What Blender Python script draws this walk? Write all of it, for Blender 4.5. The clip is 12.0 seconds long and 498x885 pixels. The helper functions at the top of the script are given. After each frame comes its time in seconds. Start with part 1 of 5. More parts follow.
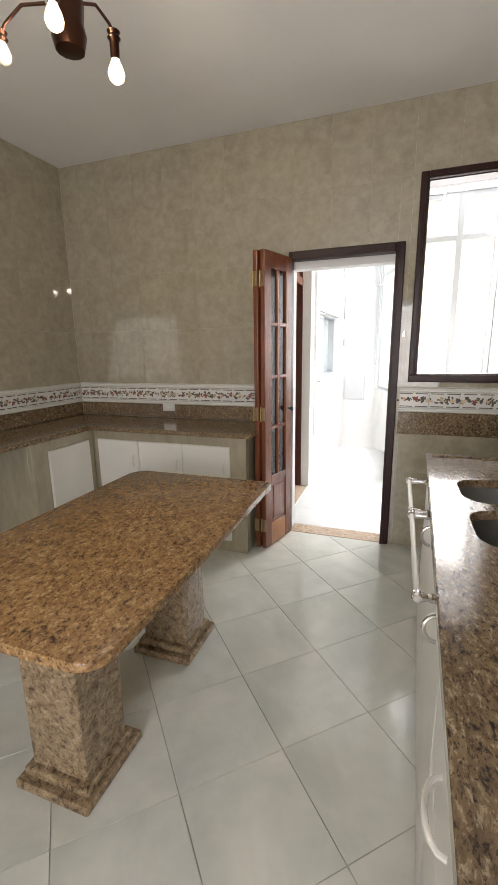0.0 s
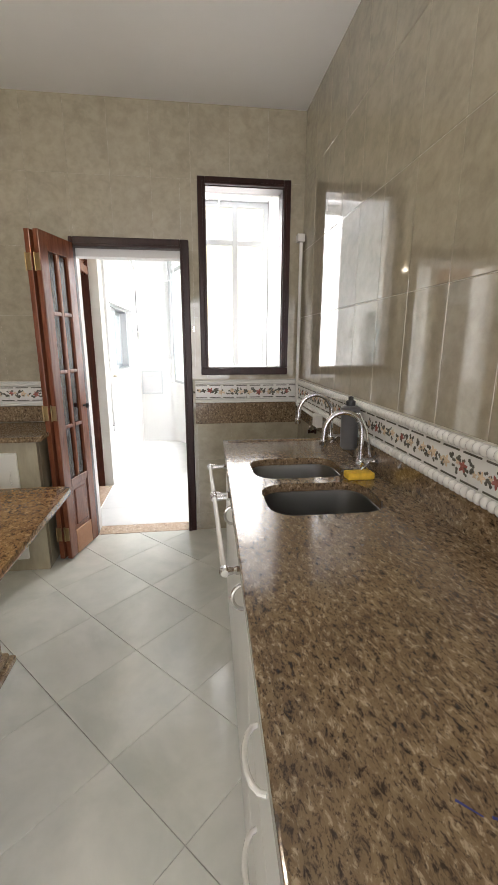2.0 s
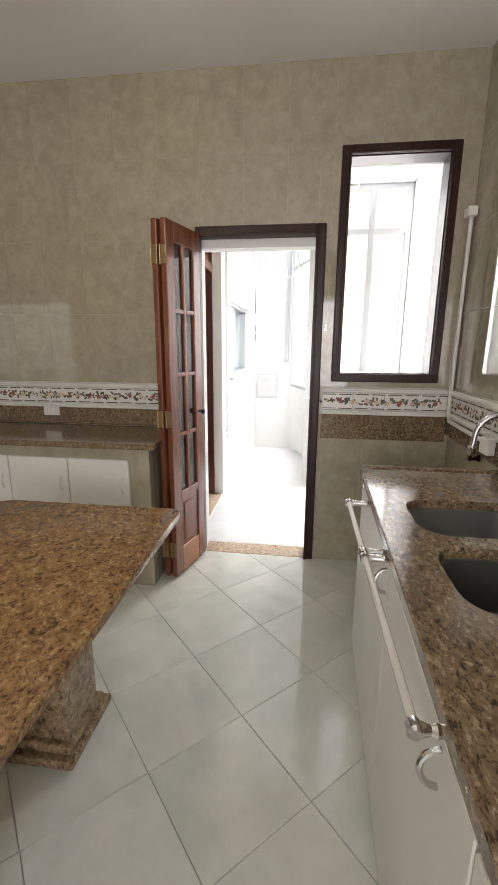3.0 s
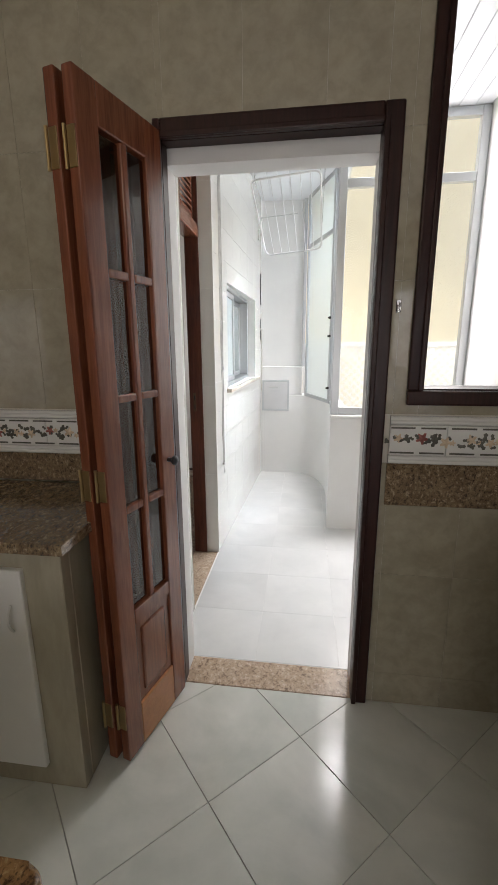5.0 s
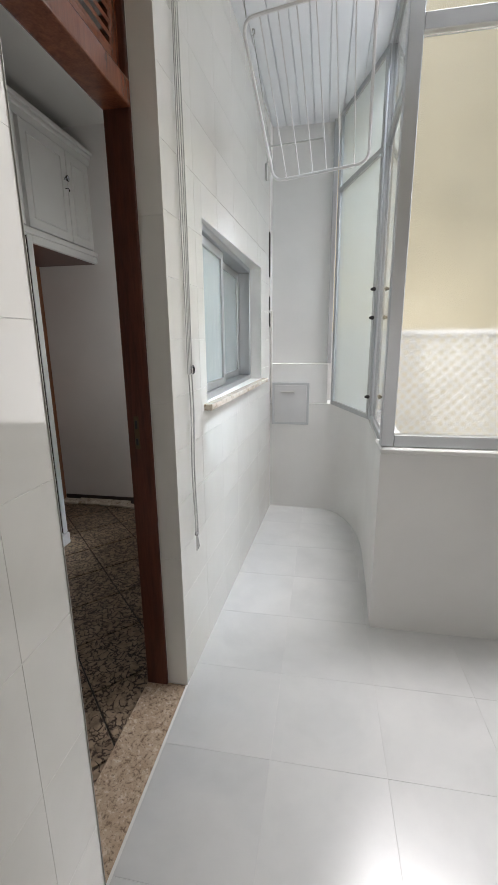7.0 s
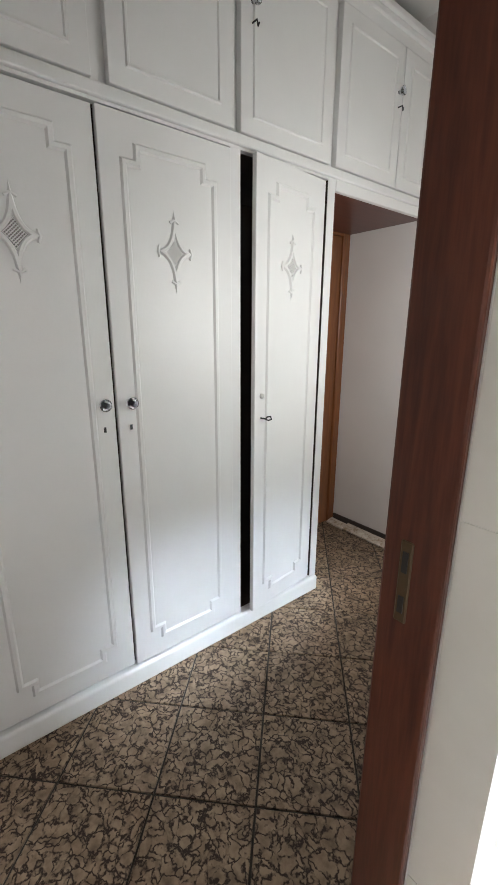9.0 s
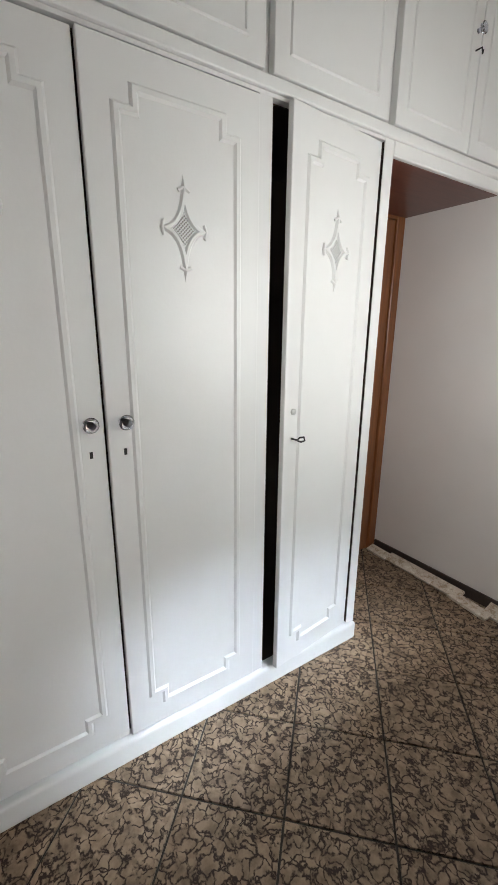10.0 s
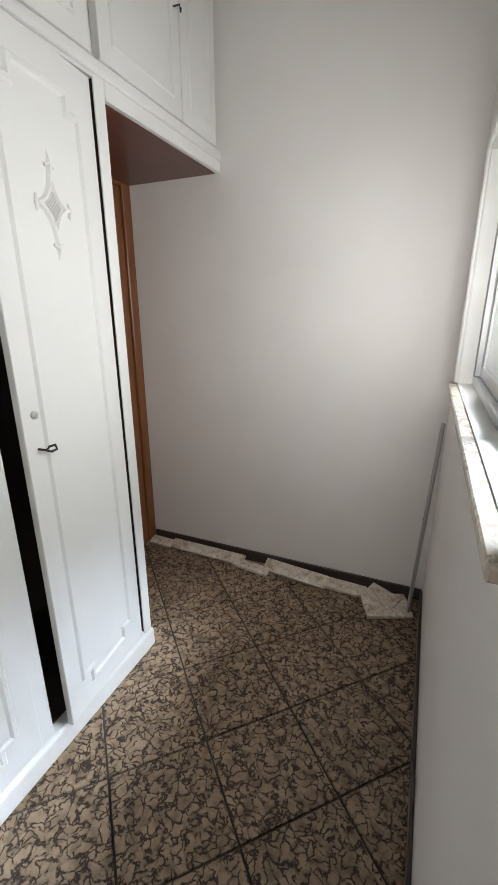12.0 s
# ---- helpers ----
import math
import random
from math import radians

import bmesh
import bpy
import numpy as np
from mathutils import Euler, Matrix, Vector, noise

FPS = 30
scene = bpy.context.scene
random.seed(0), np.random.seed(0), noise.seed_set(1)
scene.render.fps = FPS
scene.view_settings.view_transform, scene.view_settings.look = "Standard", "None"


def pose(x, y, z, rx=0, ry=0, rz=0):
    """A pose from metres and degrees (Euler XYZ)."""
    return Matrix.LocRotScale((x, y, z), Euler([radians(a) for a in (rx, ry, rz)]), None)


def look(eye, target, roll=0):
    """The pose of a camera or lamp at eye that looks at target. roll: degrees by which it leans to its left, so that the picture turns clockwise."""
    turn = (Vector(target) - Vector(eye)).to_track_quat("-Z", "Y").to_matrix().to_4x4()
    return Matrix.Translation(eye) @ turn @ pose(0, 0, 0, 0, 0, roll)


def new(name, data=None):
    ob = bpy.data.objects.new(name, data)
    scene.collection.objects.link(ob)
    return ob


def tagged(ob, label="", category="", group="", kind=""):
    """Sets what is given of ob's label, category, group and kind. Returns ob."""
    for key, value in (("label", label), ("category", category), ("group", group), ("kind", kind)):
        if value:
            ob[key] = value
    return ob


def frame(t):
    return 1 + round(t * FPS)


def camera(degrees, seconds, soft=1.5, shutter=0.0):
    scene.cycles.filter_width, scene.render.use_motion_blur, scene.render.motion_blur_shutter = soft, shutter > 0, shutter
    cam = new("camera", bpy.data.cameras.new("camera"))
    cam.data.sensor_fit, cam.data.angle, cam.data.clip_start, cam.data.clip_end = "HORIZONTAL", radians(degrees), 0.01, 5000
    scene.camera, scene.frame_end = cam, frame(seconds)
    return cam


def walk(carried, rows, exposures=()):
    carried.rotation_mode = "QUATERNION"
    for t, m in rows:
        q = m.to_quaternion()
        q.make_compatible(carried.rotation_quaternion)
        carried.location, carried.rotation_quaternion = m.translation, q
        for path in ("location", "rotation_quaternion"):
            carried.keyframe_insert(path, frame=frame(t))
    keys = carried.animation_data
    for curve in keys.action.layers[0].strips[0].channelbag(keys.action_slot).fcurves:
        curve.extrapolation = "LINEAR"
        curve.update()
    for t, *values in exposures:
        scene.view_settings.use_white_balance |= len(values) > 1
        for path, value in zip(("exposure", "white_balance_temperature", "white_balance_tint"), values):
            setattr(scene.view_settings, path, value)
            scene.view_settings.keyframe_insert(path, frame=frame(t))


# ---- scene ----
cam = camera(61.8, 12.0)
PATH = [
    (0, (0.287, 0.119, 1.465), (-0.371, 1.956, 1.03), -0.9),
    (0.5, (0.312, 0.104, 1.464), (0.11, 2.043, 1.019), -0.7),
    (1, (0.34, 0.081, 1.463), (0.523, 2.02, 1.007), -0.7),
    (1.5, (0.348, 0.063, 1.465), (0.749, 1.966, 1.0), -0.3),
    (2, (0.297, 0.121, 1.458), (0.549, 2.05, 0.993), 0.1),
    (2.5, (0.22, 0.315, 1.446), (0.178, 2.261, 0.985), 0.4),
    (3, (0.172, 0.552, 1.447), (-0.071, 2.484, 0.992), 0.4),
    (3.2, (0.151, 0.642, 1.433), (-0.142, 2.569, 0.986), 0.2),
    (4.8, (0.015, 1.631, 1.447), (-0.27, 3.557, 0.988), -0.1),
    (5, (0.003, 1.748, 1.427), (-0.254, 3.678, 0.980), -0.3),
    (5.5, (-0.048, 2.087, 1.43), (-0.239, 4.025, 0.970), -0.2),
    (6, (-0.022, 2.428, 1.402), (-0.193, 4.364, 0.93), -0.3),
    (6.5, (-0.017, 2.746, 1.393), (-0.225, 4.68, 0.928), -0.4),
    (6.7, (-0.03, 2.861, 1.384), (-0.272, 4.791, 0.92), -0.5),
    (8.3, (-0.256, 3.72, 1.428), (-1.393, 5.277, 0.894), -0.2),
    (8.5, (-0.31, 3.78, 1.414), (-1.565, 5.243, 0.882), -0.1),
    (9, (-0.46, 3.938, 1.396), (-1.963, 5.149, 0.873), 0.3),
    (9.5, (-0.589, 4.074, 1.385), (-2.234, 5.083, 0.861), 0.5),
    (10, (-0.712, 4.175, 1.395), (-2.316, 5.248, 0.87), 0.5),
    (10.5, (-0.829, 4.268, 1.389), (-2.16, 5.664, 0.86), 0.4),
    (11, (-0.88, 4.318, 1.388), (-1.756, 6.027, 0.828), 0.1),
    (11.5, (-0.872, 4.313, 1.384), (-1.417, 6.143, 0.787), 0.5),
    (12, (-0.851, 4.313, 1.384), (-1.595, 6.07, 0.783), -0.1),
]
EXPOSURES = [(0.0, 0.42), (3.2, 0.36), (4.8, -0.50), (5.5, -0.66), (6.0, -0.88), (6.5, -1.20), (7.9, -1.20), (8.4, -0.95), (9.0, 0.08), (9.6, 0.16), (12.0, 0.06)]
walk(cam, [(t, look(e, g, r)) for t, e, g, r in PATH], EXPOSURES)

# ---- world, sun, daylight ----
world = bpy.data.worlds.new("sky")
scene.world = world
world.use_nodes = True
wn = world.node_tree
sky = wn.nodes.new("ShaderNodeTexSky")
sky.sky_type = "NISHITA"
sky.sun_disc = False
sky.sun_elevation = radians(58)
sky.sun_rotation = radians(205)
wn.links.new(sky.outputs[0], wn.nodes["Background"].inputs[0])
wn.nodes["Background"].inputs[1].default_value = 0.15

sun = new("sun", bpy.data.lights.new("sun", "SUN"))
sun.data.energy = 5.0
sun.data.angle = radians(0.5)
sun.data.color = (1.0, 0.95, 0.86)
sun.matrix_world = look((0, 0, 8), (0.55, 1.3, 8 - 2.3))


def daylight(name, eye, target, w, h, power, color=(1.0, 0.962, 0.975)):
    ob = new(name, bpy.data.lights.new(name, "AREA"))
    ob.data.shape, ob.data.size, ob.data.size_y = "RECTANGLE", w, h
    ob.data.energy, ob.data.color = power, color
    ob.matrix_world = look(eye, target)
    return ob


daylight("daylight_courtyard", (0.75, 5.75, 3.95), (0.25, 3.9, 0.2), 1.5, 1.0, 300)
daylight("daylight_service_window", (0.66, 4.905, 1.90), (0.66, 2.9, 1.90), 0.85, 1.8, 22)
daylight("daylight_bay", (1.95, 5.65, 1.95), (-1.2, 5.45, 1.45), 1.3, 1.9, 34)
sky_slot = daylight("daylight_sky_slot", (1.75, 5.95, 4.42), (-1.8, 4.72, 0.06), 1.2, 0.8, 31, (0.72, 0.85, 1.0))
sky_slot.data.spread = radians(32)
daylight("daylight_room_window", (-0.83, 5.35, 1.50), (-1.77, 5.69, 1.50), 0.85, 0.62, 9.3, (1.0, 0.975, 0.95))
# added lamp for light from behind; its window is assumed
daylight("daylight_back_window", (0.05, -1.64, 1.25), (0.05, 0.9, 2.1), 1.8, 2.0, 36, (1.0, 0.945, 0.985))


def bulb_light(name, at, power):
    ob = new(name, bpy.data.lights.new(name, "POINT"))
    ob.data.energy, ob.data.color, ob.data.shadow_soft_size = power, (1.0, 0.87, 0.70), 0.03
    ob.location = at


# ---- materials ----
def mat(name):
    m = bpy.data.materials.new(name)
    m.use_nodes = True
    t = m.node_tree
    return m, t, t.nodes["Principled BSDF"]


def nd(t, kind, **props):
    n = t.nodes.new("ShaderNode" + kind)
    for k, v in props.items():
        if k in n.inputs:
            n.inputs[k].default_value = v
    return n


def coords(t, scale=(1, 1, 1), rot=(0, 0, 0), shift=False):
    """Object coordinates, and with shift a random offset for each object."""
    c = nd(t, "TexCoord")
    m = nd(t, "Mapping")
    m.inputs["Scale"].default_value = scale
    m.inputs["Rotation"].default_value = rot
    t.links.new(c.outputs["Object"], m.inputs["Vector"])
    if shift:
        o = nd(t, "ObjectInfo")
        mul = nd(t, "Math")
        mul.operation = "MULTIPLY"
        mul.inputs[1].default_value = 37.0
        t.links.new(o.outputs["Random"], mul.inputs[0])
        comb = nd(t, "CombineXYZ")
        for k in range(3):
            t.links.new(mul.outputs[0], comb.inputs[k])
        t.links.new(comb.outputs[0], m.inputs["Location"])
    return m.outputs[0]


def ramp(t, fac, stops):
    r = nd(t, "ValToRGB")
    e = r.color_ramp.elements
    while len(e) < len(stops):
        e.new(0.5)
    for el, (p, c) in zip(e, stops):
        el.position, el.color = p, (*c, 1) if len(c) == 3 else c
    t.links.new(fac, r.inputs[0])
    return r.outputs[0]


def noise_at(t, vec, scale, detail=4, rough=0.55, distort=0.0):
    n = nd(t, "TexNoise", Scale=scale, Detail=detail, Roughness=rough, Distortion=distort)
    t.links.new(vec, n.inputs["Vector"])
    return n.outputs["Fac"]


def mix(t, fac, a, b, kind="MIX"):
    m = nd(t, "Mix")
    m.data_type, m.blend_type = "RGBA", kind
    for sock, v in ((m.inputs[0], fac), (m.inputs[6], a), (m.inputs[7], b)):
        if isinstance(v, (int, float)):
            sock.default_value = v
        elif isinstance(v, tuple):
            sock.default_value = (*v, 1)
        else:
            t.links.new(v, sock)
    return m.outputs[2]


def bump(t, b, height, strength, dist=0.002):
    n = nd(t, "Bump", Strength=strength, Distance=dist)
    t.links.new(height, n.inputs["Height"])
    t.links.new(n.outputs[0], b.inputs["Normal"])


def paint(name, color, rough=0.5, var=0.06, scale=3.0, relief=0.08, metal=0.0):
    m, t, b = mat(name)
    v = coords(t)
    big = noise_at(t, v, scale, 5)
    dark = tuple(c * (1 - 2 * var) for c in color)
    lite = tuple(min(1, c * (1 + var)) for c in color)
    t.links.new(ramp(t, big, [(0.3, dark), (0.7, lite)]), b.inputs["Base Color"])
    b.inputs["Roughness"].default_value = rough
    b.inputs["Metallic"].default_value = metal
    fine = noise_at(t, v, scale * 40, 3)
    r = nd(t, "MapRange")
    r.inputs[3].default_value, r.inputs[4].default_value = rough * 0.8, min(1, rough * 1.25)
    t.links.new(noise_at(t, v, scale * 4, 4), r.inputs[0])
    t.links.new(r.outputs[0], b.inputs["Roughness"])
    if relief:
        bump(t, b, fine, relief)
    return m


def tile_mat(name, base, streak, rough, scale, stretch=(1, 1, 1), amount=0.5, relief=0.03, coat=0.0):
    """Glazed marbled tile whose veins differ from piece to piece."""
    m, t, b = mat(name)
    v = coords(t, stretch, shift=True)
    a = noise_at(t, v, scale, 6, 0.6, 0.6)
    c = noise_at(t, v, scale * 3.1, 5, 0.6, 0.3)
    col = ramp(t, a, [(0.35, streak), (0.62, base)])
    col = mix(t, amount * 0.5, col, ramp(t, c, [(0.38, streak), (0.6, base)]))
    o = nd(t, "ObjectInfo")
    tone = ramp(t, o.outputs["Random"], [(0, (0.965, 0.965, 0.965)), (1, (1.0, 1.0, 1.0))])
    t.links.new(mix(t, 1.0, col, tone, "MULTIPLY"), b.inputs["Base Color"])
    b.inputs["Roughness"].default_value = rough
    b.inputs["Specular IOR Level"].default_value = 0.75
    b.inputs["Coat Weight"].default_value = coat
    b.inputs["Coat Roughness"].default_value = 0.03
    b.inputs["Coat IOR"].default_value = 1.6
    w = noise_at(t, coords(t, shift=True), 5.0, 2)
    bump(t, b, w, relief, 0.01)
    return m


def granite(name, ground, mid, dark, lite, scale, stretch=(1, 1, 1), rough=0.16, coat=0.0):
    m, t, b = mat(name)
    v = coords(t, stretch, (0, 0, 0.6))
    n1 = noise_at(t, v, scale * 0.5, 6, 0.65, 0.8)
    n2 = noise_at(t, v, scale * 1.7, 5, 0.7, 0.4)
    n3 = noise_at(t, v, scale * 4.0, 3, 0.7)
    col = ramp(t, n1, [(0.34, mid), (0.6, ground)])
    col = mix(t, ramp(t, n2, [(0.54, (0, 0, 0)), (0.64, (1, 1, 1))]), col, lite)
    col = mix(t, ramp(t, n2, [(0.36, (1, 1, 1)), (0.46, (0, 0, 0))]), col, dark)
    col = mix(t, ramp(t, n3, [(0.36, (0.8, 0.8, 0.8)), (0.44, (0, 0, 0))]), col, dark)
    t.links.new(col, b.inputs["Base Color"])
    b.inputs["Roughness"].default_value = rough
    b.inputs["Coat Weight"].default_value = coat
    b.inputs["Coat Roughness"].default_value = 0.07
    bump(t, b, n3, 0.04)
    return m


def wood(name, dark, lite, rough=0.3, axis=2, spec=0.45):
    m, t, b = mat(name)
    st = [16, 16, 16]
    st[axis] = 1.2
    v = coords(t, tuple(st))
    n = noise_at(t, v, 1.6, 6, 0.6, 1.2)
    f = noise_at(t, coords(t, tuple(x * 5 for x in st)), 2.0, 3)
    col = ramp(t, n, [(0.3, dark), (0.7, lite)])
    col = mix(t, 0.25, col, ramp(t, f, [(0.4, dark), (0.6, lite)]))
    t.links.new(col, b.inputs["Base Color"])
    b.inputs["Roughness"].default_value = rough
    b.inputs["Specular IOR Level"].default_value = spec
    b.inputs["Coat Weight"].default_value = 0.3 if spec > 0.35 else 0.0
    b.inputs["Coat Roughness"].default_value = 0.2
    bump(t, b, f, 0.06)
    return m


def metal(name, color, rough, var=0.15):
    m, t, b = mat(name)
    b.inputs["Base Color"].default_value = (*color, 1)
    b.inputs["Metallic"].default_value = 1.0
    r = nd(t, "MapRange")
    r.inputs[3].default_value, r.inputs[4].default_value = rough * (1 - var), rough * (1 + var)
    t.links.new(noise_at(t, coords(t), 30, 4), r.inputs[0])
    t.links.new(r.outputs[0], b.inputs["Roughness"])
    return m


def cracked_tile(name):
    """Beige glazed tile with dark broken wavy strokes all over."""
    m, t, b = mat(name)
    v = coords(t, shift=True)
    d = nd(t, "TexNoise", Scale=17.0, Detail=4.0)
    t.links.new(v, d.inputs["Vector"])
    vv = mix(t, 0.11, v, d.outputs["Color"], "ADD")
    vo = nd(t, "TexVoronoi", Scale=30.0)
    vo.feature = "DISTANCE_TO_EDGE"
    t.links.new(vv, vo.inputs["Vector"])
    gaps = noise_at(t, v, 42, 3)
    edge = ramp(t, vo.outputs["Distance"], [(0.035, (1, 1, 1)), (0.14, (0, 0, 0))])
    brk = ramp(t, gaps, [(0.38, (0.2, 0.2, 0.2)), (0.48, (1, 1, 1))])
    lines = mix(t, 1.0, edge, brk, "MULTIPLY")
    body = ramp(t, noise_at(t, v, 26, 5), [(0.3, (0.16, 0.108, 0.068)), (0.62, (0.36, 0.265, 0.18))])
    o = nd(t, "ObjectInfo")
    body = mix(t, 1.0, body, ramp(t, o.outputs["Random"], [(0, (0.85, 0.85, 0.85)), (1, (1, 1, 1))]), "MULTIPLY")
    t.links.new(mix(t, lines, body, (0.028, 0.015, 0.009)), b.inputs["Base Color"])
    b.inputs["Specular IOR Level"].default_value = 0.3
    b.inputs["Roughness"].default_value = 0.42
    bump(t, b, vo.outputs["Distance"], 0.12, 0.002)
    return m


def glass_mat(name, color=(1, 1, 1), rough=0.0, frost=0.0, through_part=1.0):
    m, t, b = mat(name)
    b.inputs["Base Color"].default_value = (*color, 1)
    b.inputs["Transmission Weight"].default_value = through_part
    b.inputs["Roughness"].default_value = rough
    b.inputs["IOR"].default_value = 1.45
    if frost:
        bump(t, b, noise_at(t, coords(t, (1, 1, 0.01)), 140, 1), frost, 0.002)
    return m


def glow(name, color, strength):
    m, t, b = mat(name)
    b.inputs["Base Color"].default_value = (*color, 1)
    b.inputs["Emission Color"].default_value = (*color, 1)
    b.inputs["Emission Strength"].default_value = strength
    return m


KTILE = tile_mat("cream_marbled_tile", (0.41, 0.366, 0.265), (0.30, 0.266, 0.190), 0.04, 2.9, (2.4, 2.4, 0.7), 0.9, coat=0.6)
KGROUT = paint("wall_grout", (0.62, 0.58, 0.48), 0.7)
KFLOOR = tile_mat("pale_green_floor_tile", (0.71, 0.712, 0.65), (0.54, 0.565, 0.51), 0.12, 2.2, (1, 1, 1), 0.5)
FGROUT = paint("floor_grout", (0.42, 0.42, 0.38), 0.85)
SFLOOR = tile_mat("white_floor_tile", (0.735, 0.74, 0.73), (0.655, 0.665, 0.66), 0.22, 2.6)
SGROUT = paint("pale_grout", (0.86, 0.855, 0.83), 0.85)
STILE = tile_mat("white_glazed_tile", (0.77, 0.76, 0.71), (0.72, 0.71, 0.66), 0.06, 2.0, coat=0.4)
RFLOOR = cracked_tile("beige_crackle_floor_tile")
RGROUT = paint("dark_grout", (0.045, 0.038, 0.03), 0.8)
PLASTER = paint("white_plaster", (0.78, 0.775, 0.755), 0.75, 0.03, 2.0, 0.1)
RPLASTER = paint("offwhite_wall_paint", (0.79, 0.765, 0.745), 0.6, 0.03, 1.6, 0.12)
CEIL = paint("white_ceiling_paint", (0.78, 0.77, 0.74), 0.7, 0.03, 1.2, 0.06)
PVC = paint("white_ceiling_panel", (0.80, 0.82, 0.84), 0.35, 0.02)
MARBLED = granite("brown_granite", (0.235, 0.165, 0.090), (0.145, 0.095, 0.050), (0.036, 0.023, 0.016), (0.40, 0.31, 0.20), 34, (1.5, 0.8, 1.2), coat=0.5)
GOLD = granite("golden_granite", (0.33, 0.19, 0.078), (0.22, 0.12, 0.048), (0.06, 0.033, 0.017), (0.48, 0.32, 0.155), 32, (1.25, 0.9, 1.2))
PEDESTAL = granite("brown_granite_base", (0.31, 0.225, 0.13), (0.22, 0.15, 0.085), (0.085, 0.058, 0.036), (0.42, 0.32, 0.20), 24)
THRESH = granite("pink_granite", (0.52, 0.40, 0.29), (0.44, 0.32, 0.22), (0.20, 0.14, 0.10), (0.66, 0.55, 0.43), 30)
DOORWOOD = wood("red_mahogany", (0.105, 0.030, 0.014), (0.245, 0.078, 0.036), 0.26)
DARKWOOD = wood("dark_mahogany", (0.014, 0.0045, 0.003), (0.040, 0.012, 0.008), 0.36, 2, 0.3)
JAMBWOOD = wood("brown_mahogany_jamb", (0.048, 0.014, 0.008), (0.125, 0.038, 0.022), 0.34, 2, 0.3)
PALEWOOD = wood("new_cedar_patch", (0.30, 0.115, 0.035), (0.42, 0.18, 0.06), 0.4, 0)
BROWNDOOR = wood("varnished_brown_door", (0.15, 0.050, 0.016), (0.26, 0.095, 0.03), 0.35)
WARDROBE = paint("white_enamel_paint", (0.75, 0.75, 0.735), 0.34, 0.02, 2.5, 0.10)
CABWHITE = paint("white_cabinet_laminate", (0.72, 0.71, 0.66), 0.35, 0.03)
CERAMIC = paint("white_glazed_ceramic", (0.72, 0.71, 0.66), 0.12, 0.03, 8, 0.03)
STEEL = metal("brushed_steel", (0.60, 0.60, 0.58), 0.34)
CHROME = metal("chrome", (0.62, 0.61, 0.60), 0.14)
ALU = metal("anodised_aluminium", (0.52, 0.535, 0.545), 0.36)
BRASS = metal("worn_brass", (0.40, 0.29, 0.14), 0.42)
DULL_BRASS = metal("tarnished_brass", (0.13, 0.095, 0.06), 0.6)
DARKMETAL = metal("dark_bronze", (0.06, 0.028, 0.018), 0.3)
WHITEMETAL = paint("white_coated_wire", (0.78, 0.78, 0.78), 0.35, 0.02)
# real black plastic, and also the painted dark of small holes
BLACK = paint("black_plastic_and_hole_shade", (0.012, 0.012, 0.012), 0.4, 0.1)
# near-black stands in for the shade inside the white wardrobe
SHADOWBOARD = paint("wardrobe_inside_shade", (0.05, 0.035, 0.025), 0.8)
# dark colour for the shade seen through the cane stars
CANEBACK = paint("shaded_cane_backing", (0.05, 0.045, 0.04), 0.8)
GREYPLASTIC = paint("grey_filter_plastic", (0.13, 0.13, 0.13), 0.3)
SPONGE = paint("yellow_sponge", (0.72, 0.46, 0.04), 0.9, 0.12, 40, 0.6)
PINKISH = paint("petal_red", (0.34, 0.12, 0.095), 0.25, 0.15, 30)
PETAL = paint("petal_cream", (0.66, 0.52, 0.36), 0.25, 0.12, 30)
LEAFGREY = paint("leaf_dark_green", (0.12, 0.115, 0.09), 0.25, 0.15, 30)
ROPE = paint("grey_cord", (0.50, 0.50, 0.48), 0.8, 0.1, 30)
YELLOW = paint("yellow_render", (0.78, 0.70, 0.51), 0.85, 0.06, 0.8, 0.2)
CONCRETE = paint("courtyard_concrete", (0.34, 0.33, 0.31), 0.9, 0.12, 1.5, 0.3)
LATTICE = paint("white_lattice_paint", (0.78, 0.78, 0.76), 0.6)
PANE = glass_mat("window_glass")
FROST = glass_mat("frosted_blue_glass", (0.42, 0.64, 0.66), 0.28, 0.5, 0.85)
# brown tint stands in for the shaded corner behind the folded leaves
DOORGLASS = glass_mat("shade_tinted_door_glass", (0.36, 0.30, 0.24))
MILKY = glass_mat("lightly_frosted_glass", (0.97, 0.98, 0.98), 0.10)
BLUISH = glass_mat("frosted_pale_glass", (0.86, 0.93, 0.94), 0.30, 0.0, 0.85)
PORCELAIN = glass_mat("clear_knob_glass", (0.75, 0.78, 0.85), 0.08)
BULB = glow("lit_bulb", (1.0, 0.74, 0.42), 7.0)
BULBOFF = paint("unlit_bulb_glass", (0.74, 0.70, 0.62), 0.2)
SILL = granite("beige_marble_sill", (0.62, 0.56, 0.47), (0.55, 0.48, 0.40), (0.36, 0.28, 0.20), (0.74, 0.70, 0.62), 14)
RODMETAL = metal("dull_aluminium_rod", (0.45, 0.45, 0.45), 0.4)
REDBOARD = wood("red_brown_board", (0.085, 0.026, 0.018), (0.13, 0.042, 0.03), 0.4, 1)
DARKBASE = paint("dark_brown_skirting", (0.055, 0.04, 0.035), 0.4)

# ---- building helpers ----
ORG = {}


def thing(name, at, label, category, group="", kind=""):
    ob = new(name)
    ob.location = at
    ob.empty_display_size = 0.1
    ORG[ob] = Vector(at)
    return tagged(ob, label, category, group, kind)


